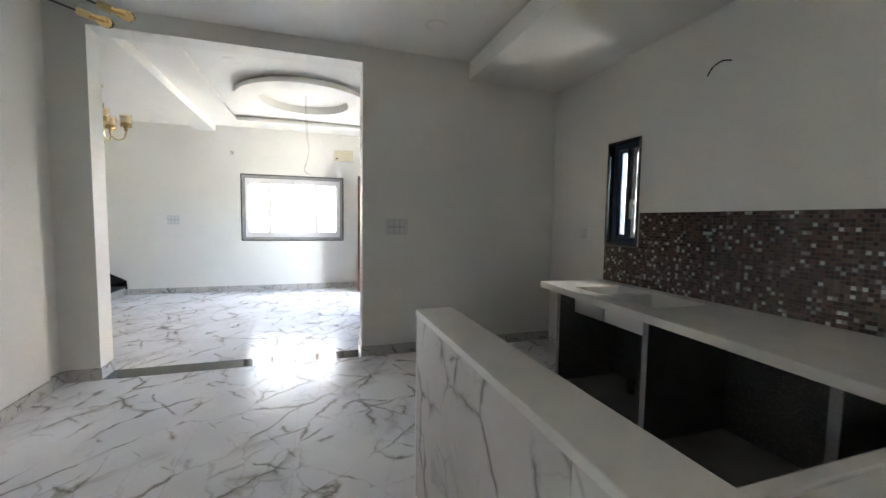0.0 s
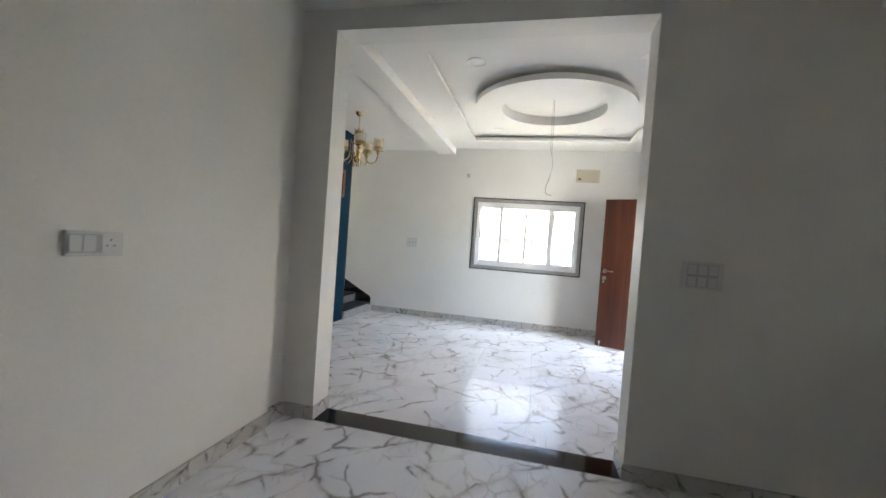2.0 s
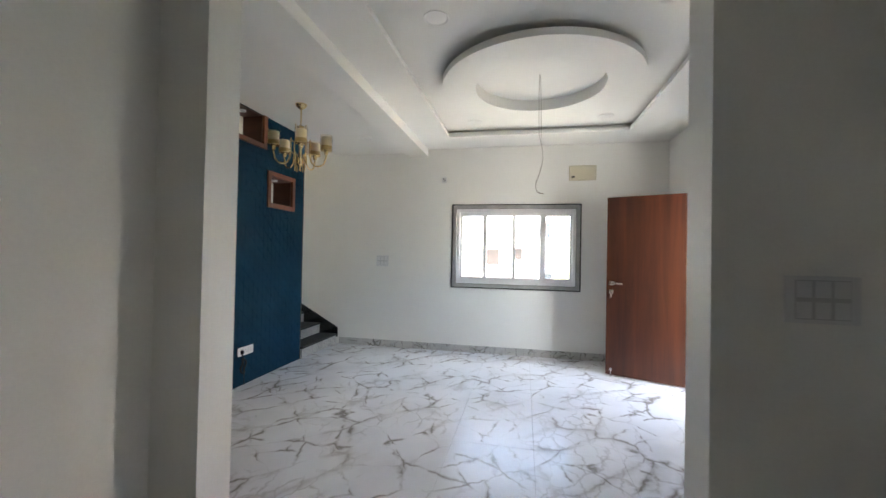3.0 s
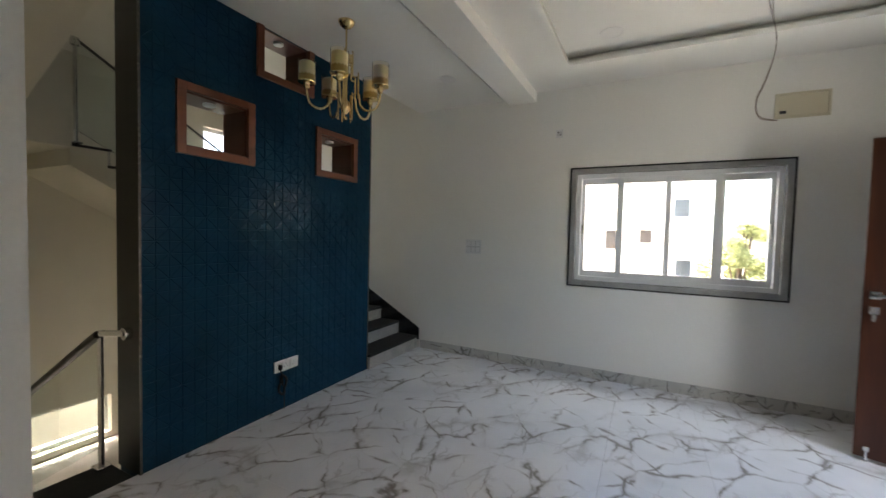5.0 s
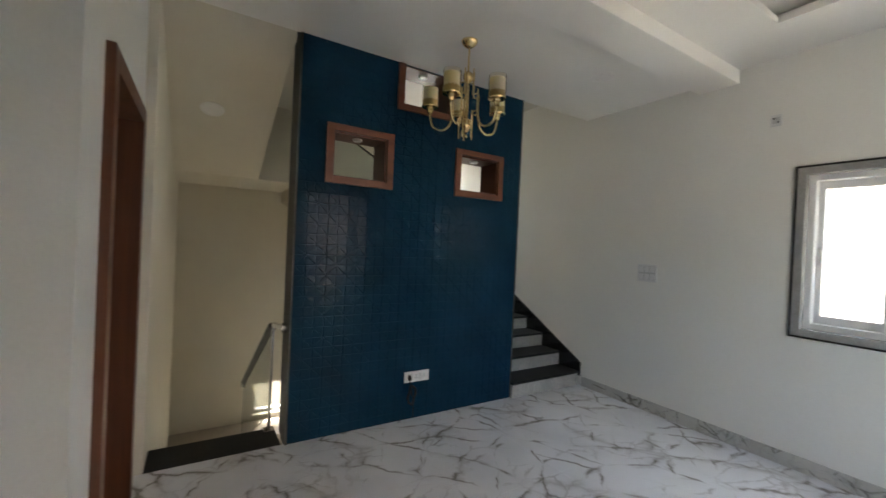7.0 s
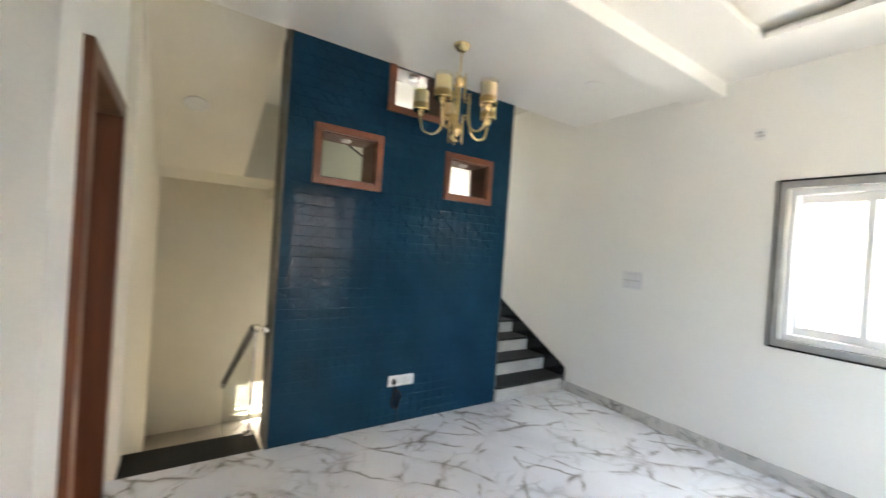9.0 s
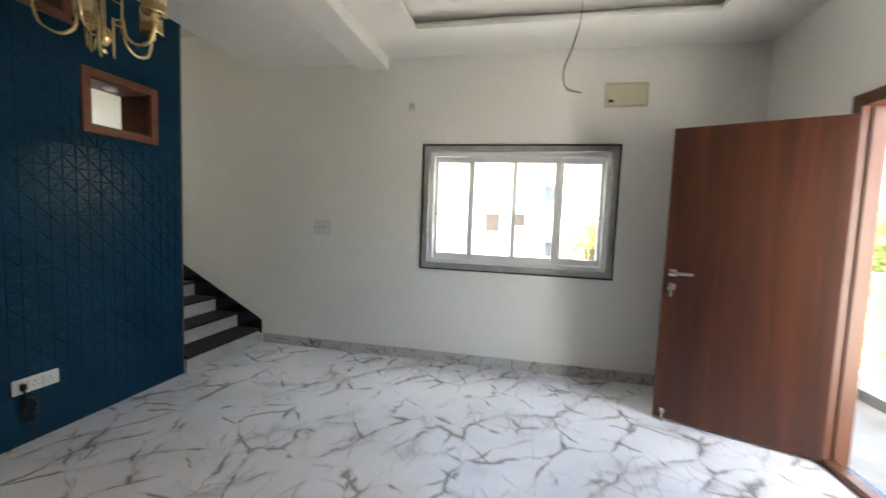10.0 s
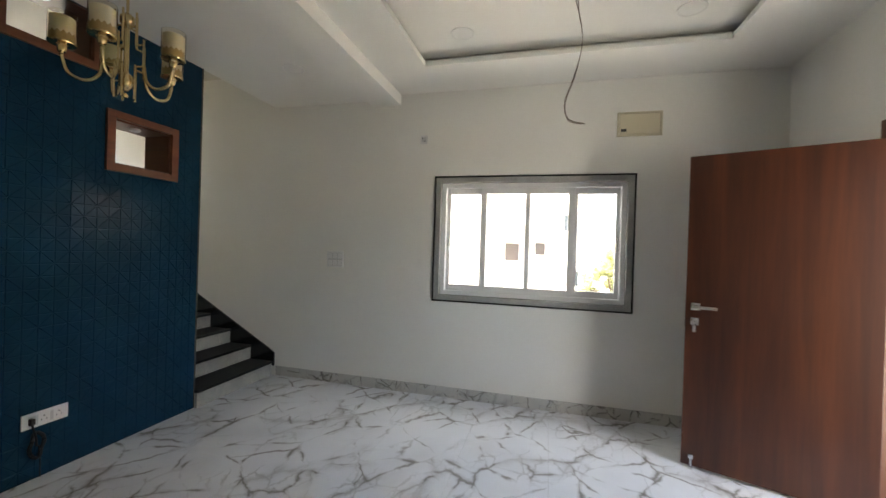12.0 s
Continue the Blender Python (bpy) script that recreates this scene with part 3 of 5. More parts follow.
def entrance_door():
    hinge = Vector((RX - 0.012, 7.52, 0))
    d = thing("door_entrance", hinge, "red-brown wood veneer entrance door standing open into the room", "door")
    m = Matrix.Translation(hinge) @ Matrix.Rotation(math.atan2(0.36, -0.863), 4, "Z")
    w, z0, z1 = 0.935, 0.02, 2.12

    def put(name, bm, mat, parent, label="", smooth=False):
        bm.transform(m)
        return part(name, bm, mat, parent, label, smooth)

    leaf = bx(0, -0.02, z0, w, 0.02, z1, 0.002)
    ob = new("leaf", mesh_of("leaf", leaf, DOORWOOD))
    ob.parent = d
    ob.matrix_basis = m
    ob.matrix_parent_inverse = d.matrix_basis.inverted()
    for s in (-1, 1):
        y = 0.02 * s
        rose = put("handle", join(bx(w - 0.085, min(y, y + 0.008 * s), 1.075, w - 0.03, max(y, y + 0.008 * s), 1.125, 0.003),
                                  cyl((w - 0.055, y, 1.1), (w - 0.055, y + 0.05 * s, 1.1), 0.009),
                                  bx(w - 0.185, min(y + 0.036 * s, y + 0.052 * s), 1.089, w - 0.045, max(y + 0.036 * s, y + 0.052 * s), 1.111, 0.005)), CHROME, d, "brushed steel lever handle", True)
        put("lock", join(bx(w - 0.08, min(y, y + 0.008 * s), 0.975, w - 0.03, max(y, y + 0.008 * s), 1.025, 0.003), cyl((w - 0.055, y, 1.001), (w - 0.055, y + 0.016 * s, 1.001), 0.012)), CHROME, d, "steel key plate", True)
    put("key", join(bx(w - 0.057, 0.036, 0.975, w - 0.053, 0.05, 1.01), bx(w - 0.066, 0.038, 0.93, w - 0.044, 0.044, 0.975, 0.003)), CHROME, d, "keys hanging in the lock")
    put("key", join(bx(w - 0.057, -0.05, 0.975, w - 0.053, -0.036, 1.01), bx(w - 0.066, -0.044, 0.93, w - 0.044, -0.038, 0.975, 0.003)), CHROME, d, "keys hanging in the lock")
    put("latch_plate", bx(w - 0.001, -0.012, 0.955, w + 0.003, 0.012, 1.175), CHROME, d, "steel latch plate")
    put("door_stop", join(cyl((w - 0.06, 0.026, 0.0), (w - 0.06, 0.026, 0.02), 0.013), cyl((w - 0.06, 0.026, 0.02), (w - 0.06, 0.026, 0.07), 0.007), bx(w - 0.075, 0.018, 0.07, w - 0.045, 0.034, 0.1, 0.002)), CHROME, d, "steel foot stop", True)
    for z in (0.25, 1.05, 1.9):
        put("hinge", cyl((0.0, -0.026, z), (0.0, -0.026, z + 0.1), 0.008), CHROME, d, "steel hinge")


entrance_frame()
entrance_door()


# ---- side room door ----
def side_door():
    f = thing("door_side_room", (-1.72, OY1, 0), "dark brown panelled side room door shut in its frame", "door", kind="structure")
    x0, x1, zt = -2.18, -1.26, 2.12
    y0, y1 = OY1 - 0.2, OY1 + 0.03
    part("jamb", bx(x0, y0, 0, x0 + 0.08, y1, zt, 0.003), FRAMEWOOD, f)
    part("jamb", bx(x1 - 0.08, y0, 0, x1, y1, zt, 0.003), FRAMEWOOD, f)
    part("head", bx(x0 + 0.08, y0, zt - 0.08, x1 - 0.08, y1, zt, 0.003), FRAMEWOOD, f)
    part("threshold_stone", bx(x0 + 0.08, y0, 0.001, x1 - 0.08, y1 + 0.012, 0.012, 0.002), BLACKG, f, "black granite threshold")
    leaf = part("leaf", bx(x0 + 0.08, y0, 0.014, x1 - 0.08, y0 + 0.035, zt - 0.08, 0.002), DOORWOOD, f)
    for q0, q1 in ((0.2, 0.95), (1.1, 1.9)):
        part("panel", bx(x0 + 0.19, y0 + 0.035, q0, x1 - 0.19, y0 + 0.05, q1, 0.006), DOORWOOD, leaf)
    part("handle", join(cyl((x0 + 0.15, y0 + 0.035, 1.02), (x0 + 0.15, y0 + 0.08, 1.02), 0.009), bx(x0 + 0.14, y0 + 0.07, 1.01, x0 + 0.27, y0 + 0.085, 1.03, 0.004)), CHROME, leaf, "steel lever handle")


side_door()


# ---- living room window ----
def living_window():
    x0, x1, z0, z1 = -0.559, 1.239, 0.925, 2.133
    w = thing("window_1", (0.34, WY, z0), "white sliding window of four panes in a grey granite surround", "window", kind="structure")
    part("window_trim", ring_frame(1, WY - 0.014, 0.03, x0, x1, z0, z1, 0.013), BLACKG, w, "black granite edging strip")
    part("window_surround", ring_frame(1, WY - 0.006, 0.2, x0 + 0.013, x1 - 0.013, z0 + 0.013, z1 - 0.013, 0.05), GREYG, w, "grey granite reveal lining")
    a0, a1, q0, q1 = x0 + 0.063, x1 - 0.063, z0 + 0.063, z1 - 0.063
    part("window_frame", ring_frame(1, WY + 0.045, 0.11, a0, a1, q0, q1, 0.042, 0.003), UPVC, w)
    # three sashes behind one another on two tracks
    b0, b1 = q0 + 0.042, q1 - 0.042
    for lo, hi, y, cross in ((a0 + 0.02, -0.06, WY + 0.105, False), (-0.115, 0.748, WY + 0.063, True), (0.72, a1 - 0.02, WY + 0.105, False)):
        s = part("sash", ring_frame(1, y, 0.035, lo, hi, b0, b1, 0.056, 0.003), UPVC, w)
        if cross:
            part("mullion", bx(0.306, y + 0.002, b0 + 0.056, 0.352, y + 0.033, b1 - 0.056, 0.003), UPVC, s)
        g = part("pane", bx(lo + 0.01, y + 0.038, b0 + 0.01, hi - 0.01, y + 0.04, b1 - 0.01), GLASS, s)
        g.visible_shadow = False
    part("sash_latch", bx(a1 - 0.07, WY + 0.093, 1.45, a1 - 0.055, WY + 0.106, 1.58, 0.003), CHROME, w, "narrow steel latch")
    part("sash_latch", bx(a0 + 0.05, WY + 0.093, 1.45, a0 + 0.065, WY + 0.106, 1.56, 0.003), CHROME, w, "narrow steel latch")
    part("track", bx(a0, WY + 0.195, q0 - 0.004, a1, WY + 0.215, q0 + 0.04), UPVC, w)


living_window()


def kitchen_window():
    y0, y1, z0, z1 = 3.17, 3.55, 1.15, 2.06
    w = thing("window_2", (KX, 3.36, z0), "narrow dark-framed casement window above the sink", "window", kind="structure")
    part("window_trim", ring_frame(0, KX - 0.012, 0.2, y0, y1, z0, z1, 0.02), BLACKG, w, "black granite edging")
    part("window_frame", ring_frame(0, KX + 0.05, 0.07, y0 + 0.02, y1 - 0.02, z0 + 0.02, z1 - 0.02, 0.05, 0.003), DARKPROFILE, w, "dark blue window profile")
    part("mullion", bx(KX + 0.045, 3.325, z0 + 0.07, KX + 0.12, 3.375, z1 - 0.07, 0.003), DARKPROFILE, w, "dark blue window profile")
    for a0, a1, m in ((3.375, y1 - 0.07, DARKPROFILE), (y0 + 0.06, 3.325, UPVC)):
        s = part("sash", ring_frame(0, KX + 0.07, 0.05, a0, a1, z0 + 0.07, z1 - 0.07, 0.024 if m is DARKPROFILE else 0.04, 0.003), m, w)
        g = part("pane", bx(KX + 0.123, a0 + 0.01, z0 + 0.1, KX + 0.127, a1 - 0.01, z1 - 0.1), GLASS, s)
        g.visible_shadow = False
    part("handle", join(bx(KX + 0.035, 3.29, 1.5, KX + 0.07, 3.305, 1.55, 0.003), bx(KX + 0.03, 3.285, 1.38, KX + 0.045, 3.31, 1.53, 0.004)), PLASTIC, w, "white window handle")


kitchen_window()


def plain_window(name, axis, face, lo, hi, z0, z1, label):
    base = (face, (lo + hi) / 2, z0) if axis == 0 else ((lo + hi) / 2, face, z0)
    w = thing(name, base, label, "window", kind="structure")
    part("window_frame", ring_frame(axis, face, 0.06, lo, hi, z0, z1, 0.05, 0.003), UPVC, w)
    g = part("pane", bx(face + 0.025, lo + 0.05, z0 + 0.05, face + 0.031, hi - 0.05, z1 - 0.05) if axis == 0 else bx(lo + 0.05, face + 0.025, z0 + 0.05, hi - 0.05, face + 0.031, z1 - 0.05), GLASS, w)
    g.visible_shadow = False


plain_window("window_3", 0, STX - 0.14, 7.70, 8.4, 1.85, 2.85, "white framed stairwell window full of daylight")
# Added wall behind the low opening; its beige gives the sun patch colour.
structure("yard_wall", bx(-7.0, 2.0, -3.25, -6.85, 10.0, 0.6, 0.01), BALTILE, "added beige wall that colours the low sun patch opening", "wall")
# Window added out of view, only to light the dining room and kitchen.
plain_window("window_4", 0, DX - 0.14, -1.0, -0.6, 0.95, 2.05, "unseen window added in the dining wall to let light in")
# Opening added where a sun patch lies on the far wall.
plain_window("window_6", 0, STX - 0.14, 5.61, 6.6, -1.0, -0.555, "low framed opening set in for a patch of sun on the landing wall")
# Window added out of view to go with the hidden warm lamp.
plain_window("window_5", 1, WY + 0.09, -3.7, -2.9, -2.15, -1.05, "unseen window added low in the stairwell beside the warm lamp")


# ---- stairs ----
RISE, RUN, SX = 0.153, 0.277, -2.345


def stair_flight(name, label, n, start, z, way, across):
    """n steps. start: coordinate of the first riser; way: (axis, sign); across: the two side coordinates."""
    axis, sign = way
    base = [0, 0, z]
    base[axis], base[1 - axis] = start, sum(across) / 2
    f = thing(name, base, label, "stairs", kind="structure")

    def b(a0, a1, z0, z1, bevel=0.0):
        lo, hi = min(a0, a1), max(a0, a1)
        return bx(lo, across[0], z0, hi, across[1], z1, bevel) if axis == 0 else bx(across[0], lo, z0, across[1], hi, z1, bevel)

    for i in range(n):
        a = start + sign * RUN * i
        zz = z + RISE * i
        part("riser", b(a, a + sign * 0.02, zz, zz + RISE - 0.025), RISER, f)
        part("tread", b(a - sign * 0.012, a + sign * (RUN + 0.02), zz + RISE - 0.025, zz + RISE, 0.003), TREAD, f)
    poly = [(start + sign * 0.021, z - 0.02)]
    for i in range(n):
        zz = z + RISE * (i + 1) - 0.026
        poly += [(start + sign * (RUN * i + 0.021), zz), (start + sign * (RUN * (i + 1) + 0.021), zz)]
    poly += [(start + sign * (RUN * n + 0.021), z + RISE * n - 0.19), (start + sign * (RUN * 0.4), z - 0.15)]
    part("flight_body", prism(poly, 1 - axis, across[0] + 0.001, across[1] - 0.001), SOFFIT, f)
    return f


stair_flight("stairs_up", "stairs with black granite treads and grey granite risers", 7, SX, 0.0, (0, -1), (BY1 + 0.0, WY - 0.02))
structure("landing_lower", bx(STX, BY1, 7 * RISE - 0.1, SX - 7 * RUN, WY, 8 * RISE), TREAD, "black granite stair landing", "landing")
stair_flight("stairs_middle", "middle stair flight with black granite treads", 6, BY1, 8 * RISE, (1, -1), (STX, -4.33))
structure("landing_upper", bx(STX, 4.66, 2.1, -4.30, 5.87, 2.27), SOFFIT, "cream painted underside of the upper landing", "landing")
up = prism([(-4.30, 2.1), (-2.395, 2.91), (-2.395, 3.2), (-4.30, 2.27)], 1, 4.66, 5.44)
structure("stair_soffit", up, SOFFIT, "sloping cream soffit of the upper flight", "stairs")
# stepped black skirting of the first flight on the window wall
poly = [(SX + 0.02, 0.10), (SX + 0.02, 0.24), (SX - 0.03, 0.275), (SX - 7 * RUN, 0.275 + 7 * RISE - 0.03), (SX - 7 * RUN, 0.9), (SX - 2 * RUN, 0.2)]
structure("stair_skirting", prism(poly, 1, WY - 0.019, WY), BLACKG, "black granite skirting climbing beside the stairs", "skirting")
# way down
structure("stair_edge", bx(-2.70, 4.66, -0.15, -2.395, BY0 - 0.02, -0.002, 0.003), TREAD, "black granite top tread of the stairs down", "stairs")
down = thing("stairs_down", (-3.2, 5.0, -1.4), "stairs going down with black granite treads", "stairs", kind="structure")
for i in range(6):
    a = -2.70 - RUN * i
    part("tread", bx(a - RUN, 4.66, -0.153 * (i + 1) - 0.03, a + 0.01, 5.44, -0.153 * (i + 1), 0.003), TREAD, down)
    part("riser", bx(a - 0.02, 4.66, -0.153 * (i + 1), a, 5.44, -0.153 * i - 0.03), RISER, down)
structure("landing_down", bx(STX, 4.66, -1.3, -4.30, WY, -1.07), BALTILE, "beige tiled landing below", "landing")
structure("stair_stringer", prism([(-2.63, -0.03), (-4.36, -0.99), (-4.36, -1.28), (-2.63, -0.33)], 1, 5.44, 5.47), SOFFIT, "cream sloping side of the stairs down", "stairs")
structure("stair_floor", bx(STX, 4.66, -3.2, BXW, WY, -3.1), BALTILE, "floor at the foot of the stairwell", "floor")


def stair_rail(name, p, q, label, upright=0.9, width=0.03):
    p, q = Vector(p), Vector(q)
    r = thing(name, p, label, "railing")
    d = (q - p)
    side = Vector((-d.y, d.x, 0)).normalized() * 0.006
    bm = bmesh.new()
    low = 0.12
    vs = [bm.verts.new(v + s) for s in (-side, side) for v in (p + Vector((0, 0, low)), q + Vector((0, 0, low)), q + Vector((0, 0, upright - 0.03)), p + Vector((0, 0, upright - 0.03)))]
    bm.faces.new(vs[:4])
    bm.faces.new(vs[4:][::-1])
    for i in range(4):
        j = (i + 1) % 4
        bm.faces.new((vs[i], vs[i + 4], vs[j + 4], vs[j]))
    bmesh.ops.recalc_face_normals(bm, faces=bm.faces)
    g = part("glass_panel", bm, RAILGLASS, r)
    g.visible_shadow = False
    h = Vector((0, 0, upright))
    u = d.normalized()
    wide, up = Vector((-u.y, u.x, 0)).normalized() * width, Vector((0, 0, width * 0.65))
    rail = bmesh.new()
    ring = [[rail.verts.new(e + a + b) for a, b in ((-wide, -up), (wide, -up), (wide, up), (-wide, up))] for e in (p + h, q + h)]
    rail.faces.new(ring[0])
    rail.faces.new(ring[1][::-1])
    for i in range(4):
        rail.faces.new((ring[0][i], ring[1][i], ring[1][(i + 1) % 4], ring[0][(i + 1) % 4]))
    bmesh.ops.recalc_face_normals(rail, faces=rail.faces)
    bmesh.ops.bevel(rail, geom=list(rail.edges), offset=0.006, segments=2, affect="EDGES")
    part("handrail", rail, DARKMETAL, r, "dark brown flat handrail")
    part("end_cap", bx(q.x - 0.02, q.y - 0.032, q.z + upright - 0.06, q.x + 0.015, q.y + 0.032, q.z + upright + 0.012, 0.004), CHROME, r, "steel end cap")
    for s in (0.0, 1.0):
        c = p + d * s
        part("post", join(bx(c.x - 0.022, c.y - 0.008, c.z, c.x + 0.022, c.y + 0.008, c.z + upright, 0.003), bx(c.x - 0.04, c.y - 0.035, c.z, c.x + 0.04, c.y + 0.035, c.z + 0.012, 0.003)), CHROME, r, "flat steel post")
    return r


stair_rail("stair_railing", (-2.66, 5.40, 0.0), (-4.5, 5.40, -1.02), "glass panel railing with dark handrail beside the stairs down", 0.8)
lead = thing("wall_rail_bracket", (-2.5, 5.45, 0.8), "short steel handrail bracket on the blue wall edge", "bracket")
part("bar", join(tube([(-2.66, 5.40, 0.8), (-2.52, 5.42, 0.815), (-2.47, 5.44, 0.815)], 0.019, 8), cyl((-2.47, 5.43, 0.815), (-2.47, 5.464, 0.815), 0.035)), CHROME, lead, "", True)
stair_rail("upper_railing", (-4.30, 7.53, 1.25), (-4.30, 5.9, 2.14), "glass railing of the middle stair flight", 0.9, 0.016)

# ---- blue feature wall ----
N1, N2, N3 = (5.665, 6.198, 1.882, 2.32), (6.215, 6.755, 2.535, 2.905), (6.792, 7.323, 1.90, 2.315)
FACE = BXW - 0.012
niche_holes = [(N1[0] + 0.055, N1[1] - 0.055, N1[2] + 0.05, N1[3] - 0.05), (N2[0] + 0.055, N2[1] - 0.055, N2[2] + 0.05, 2.9), (N3[0] + 0.055, N3[1] - 0.055, N3[2] + 0.05, N3[3] - 0.05)]
blue = structure("wall_blue", holed(0, BXW - 0.24, FACE, BY0 + 0.012, BY1 - 0.005, -0.05, TOP, niche_holes), BLUEGROUT, "wall clad in embossed dark blue glazed tiles", "wall")
structure("wall_blue_end", bx(BXW - 0.24, BY0, 0, BXW - 0.004, BY0 + 0.012, 2.909), ENDG, "black granite lining on the wall edge", "trim")
structure("wall_blue_edge_strip", join(bx(BXW - 0.004, BY0, 0, BXW + 0.004, BY0 + 0.012, 2.909), bx(BXW - 0.012, BY1 - 0.005, 0, BXW + 0.002, BY1 + 0.004, 2.909)), EDGE, "rough unfinished tile edge", "trim")


def niche(y0, y1, z0, z1, open_top=False):
    n = thing("wall_niche", (BXW, (y0 + y1) / 2, z0), "red-brown wood framed through-opening in the blue wall with a spotlight", "niche", "niches in the blue wall", "structure")
    w, f = 0.055, BXW + 0.016
    b0 = FACE
    zt = z1 if open_top else z1 - 0.05
    part("frame_side", bx(b0, y0, z0, f, y0 + w, z1, 0.002), NICHEWOOD, n)
    part("frame_side", bx(b0, y1 - w, z0, f, y1, z1, 0.002), NICHEWOOD, n)
    part("frame_bottom", bx(b0, y0 + w, z0, f, y1 - w, z0 + 0.05, 0.002), NICHEWOOD, n)
    if not open_top:
        part("frame_top", bx(b0, y0 + w, zt, f, y1 - w, z1, 0.002), NICHEWOOD, n)
    x0 = BXW - 0.25
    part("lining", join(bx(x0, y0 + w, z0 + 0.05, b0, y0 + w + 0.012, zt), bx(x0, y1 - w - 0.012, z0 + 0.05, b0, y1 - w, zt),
                        bx(x0, y0 + w + 0.012, z0 + 0.05, b0, y1 - w - 0.012, z0 + 0.062), bx(x0, y0 + w + 0.012, zt - 0.012, b0, y1 - w - 0.012, zt)), SHADEDNICHEWOOD, n)
    part("spotlight", lathe([(0.0, 0), (0.032, 0), (0.038, 0.006), (0.038, 0.02)], (BXW - 0.1, (y0 + y1) / 2, zt - 0.03), 20), PLASTIC, n, "small white spotlight", True)


niche(*N1)
niche(*N2, open_top=True)
niche(*N3)

# ---- switches, sockets, box cover, cables ----
def plate(name, label, category, centre, axis, side, w, h, slots):
    """A plate on a wall whose normal points along axis (0 or 1) to side; slots: (offset along, width, height)."""
    p = thing(name, centre, label, category)

    def b(u, v, uu, vv, d0, d1, bev=0.0):
        a0, a1 = sorted((d0 * side, d1 * side))
        if axis == 0:
            return bx(centre[0] + a0, centre[1] + u - uu / 2, centre[2] + v - vv / 2, centre[0] + a1, centre[1] + u + uu / 2, centre[2] + v + vv / 2, bev)
        return bx(centre[0] + u - uu / 2, centre[1] + a0, centre[2] + v - vv / 2, centre[0] + u + uu / 2, centre[1] + a1, centre[2] + v + vv / 2, bev)

    part("plate", b(0, 0, w, h, 0, 0.011, 0.003), PLASTIC, p)
    us, vs = [q[1] for q in slots], [q[2] for q in slots]
    # Grey sheet under the rockers paints in the shadow of the gaps.
    part("module_bed", b((max(us) + min(us)) / 2, (max(vs) + min(vs)) / 2, min(w - 0.012, max(us) - min(us) + slots[0][3] + 0.008), min(h - 0.012, max(vs) - min(vs) + slots[0][4] + 0.008), 0.0108, 0.0116), GAPSHADE, p, "grey sheet for the shadow gaps round the switches")
    for kind, u, v, uu, vv in slots:
        if kind == "rocker":
            part("rocker", b(u, v, uu, vv, 0.0116, 0.0155, 0.001), PLASTIC, p)
        elif kind == "socket":
            s = part("socket", b(u, v, uu, vv, 0.011, 0.014, 0.001), PLASTIC, p)
            part("pin_holes", join(b(u, v + vv * 0.2, 0.007, 0.007, 0.014, 0.0147), b(u - uu * 0.2, v - vv * 0.12, 0.006, 0.006, 0.014, 0.0147), b(u + uu * 0.2, v - vv * 0.12, 0.006, 0.006, 0.014, 0.0147)), SLOT, s, "dark pin holes")
        else:
            part("slot", b(u, v, uu, vv, 0.011, 0.013), SLOT, p, "dark slot")
    return p


six = [("rocker", u, v, 0.044, 0.055) for v in (-0.035, 0.035) for u in (-0.055, 0.0, 0.055)]
plate("switch_board", "white two-row switch board on the window wall", "switch", (-1.62, WY, 1.287), 1, -1, 0.19, 0.165, six)
plate("switch_board", "white two-row switch board beside the opening", "switch", (1.461, OY0, 1.275), 1, -1, 0.22, 0.16, six)
plate("switch_board", "white switch board with a socket on the dining wall", "switch", (DX, 3.035, 1.26), 0, 1, 0.22, 0.10, [("rocker", -0.075, 0, 0.045, 0.065), ("rocker", -0.025, 0, 0.045, 0.065), ("socket", 0.055, 0, 0.07, 0.075)])
plate("switch_board", "small white switch plate on the kitchen wall", "switch", (KX, 3.84, 1.24), 0, -1, 0.11, 0.10, [("rocker", -0.022, 0, 0.04, 0.06), ("rocker", 0.022, 0, 0.04, 0.06)])
plate("wall_socket", "white socket strip low on the blue wall", "socket", (BXW + 0.002, 6.495, 0.355), 0, 1, 0.23, 0.088, [("slot", -0.075, -0.004, 0.012, 0.045), ("socket", -0.01, 0, 0.06, 0.065), ("socket", 0.065, 0, 0.06, 0.065)])
plate("wall_point", "small square lamp point high on the wall", "socket", (-0.688, WY, 2.494), 1, -1, 0.07, 0.085, [("slot", -0.012, 0.014, 0.012, 0.012), ("slot", 0.014, -0.014, 0.01, 0.01)])
plate("wall_point", "small square bell plate beside the side door", "socket", (-2.32, OY1, 1.33), 1, 1, 0.05, 0.07, [("rocker", 0, 0, 0.03, 0.04)])
plate("bell_push", "small dark bell push outside the entrance", "socket", (RXD, 6.3, 1.25), 0, 1, 0.06, 0.09, [("slot", 0, 0, 0.03, 0.05)])

box = thing("box_cover", (1.245, WY, 2.555), "cream fuse box cover with a small dark latch", "box cover")
part("frame", ring_frame(1, WY - 0.016, 0.016, 1.068, 1.422, 2.452, 2.658, 0.014), CREAM, box)
part("lid", bx(1.085, WY - 0.013, 2.468, 1.405, WY - 0.001, 2.642, 0.004), CREAM, box)
part("latch", bx(1.098, WY - 0.017, 2.49, 1.142, WY - 0.013, 2.515, 0.001), SLOT, box, "dark latch")

hang = thing("ceiling_cable", (0.60, 6.5, 2.99), "loose brown cable hanging from the middle of the ceiling", "cable")
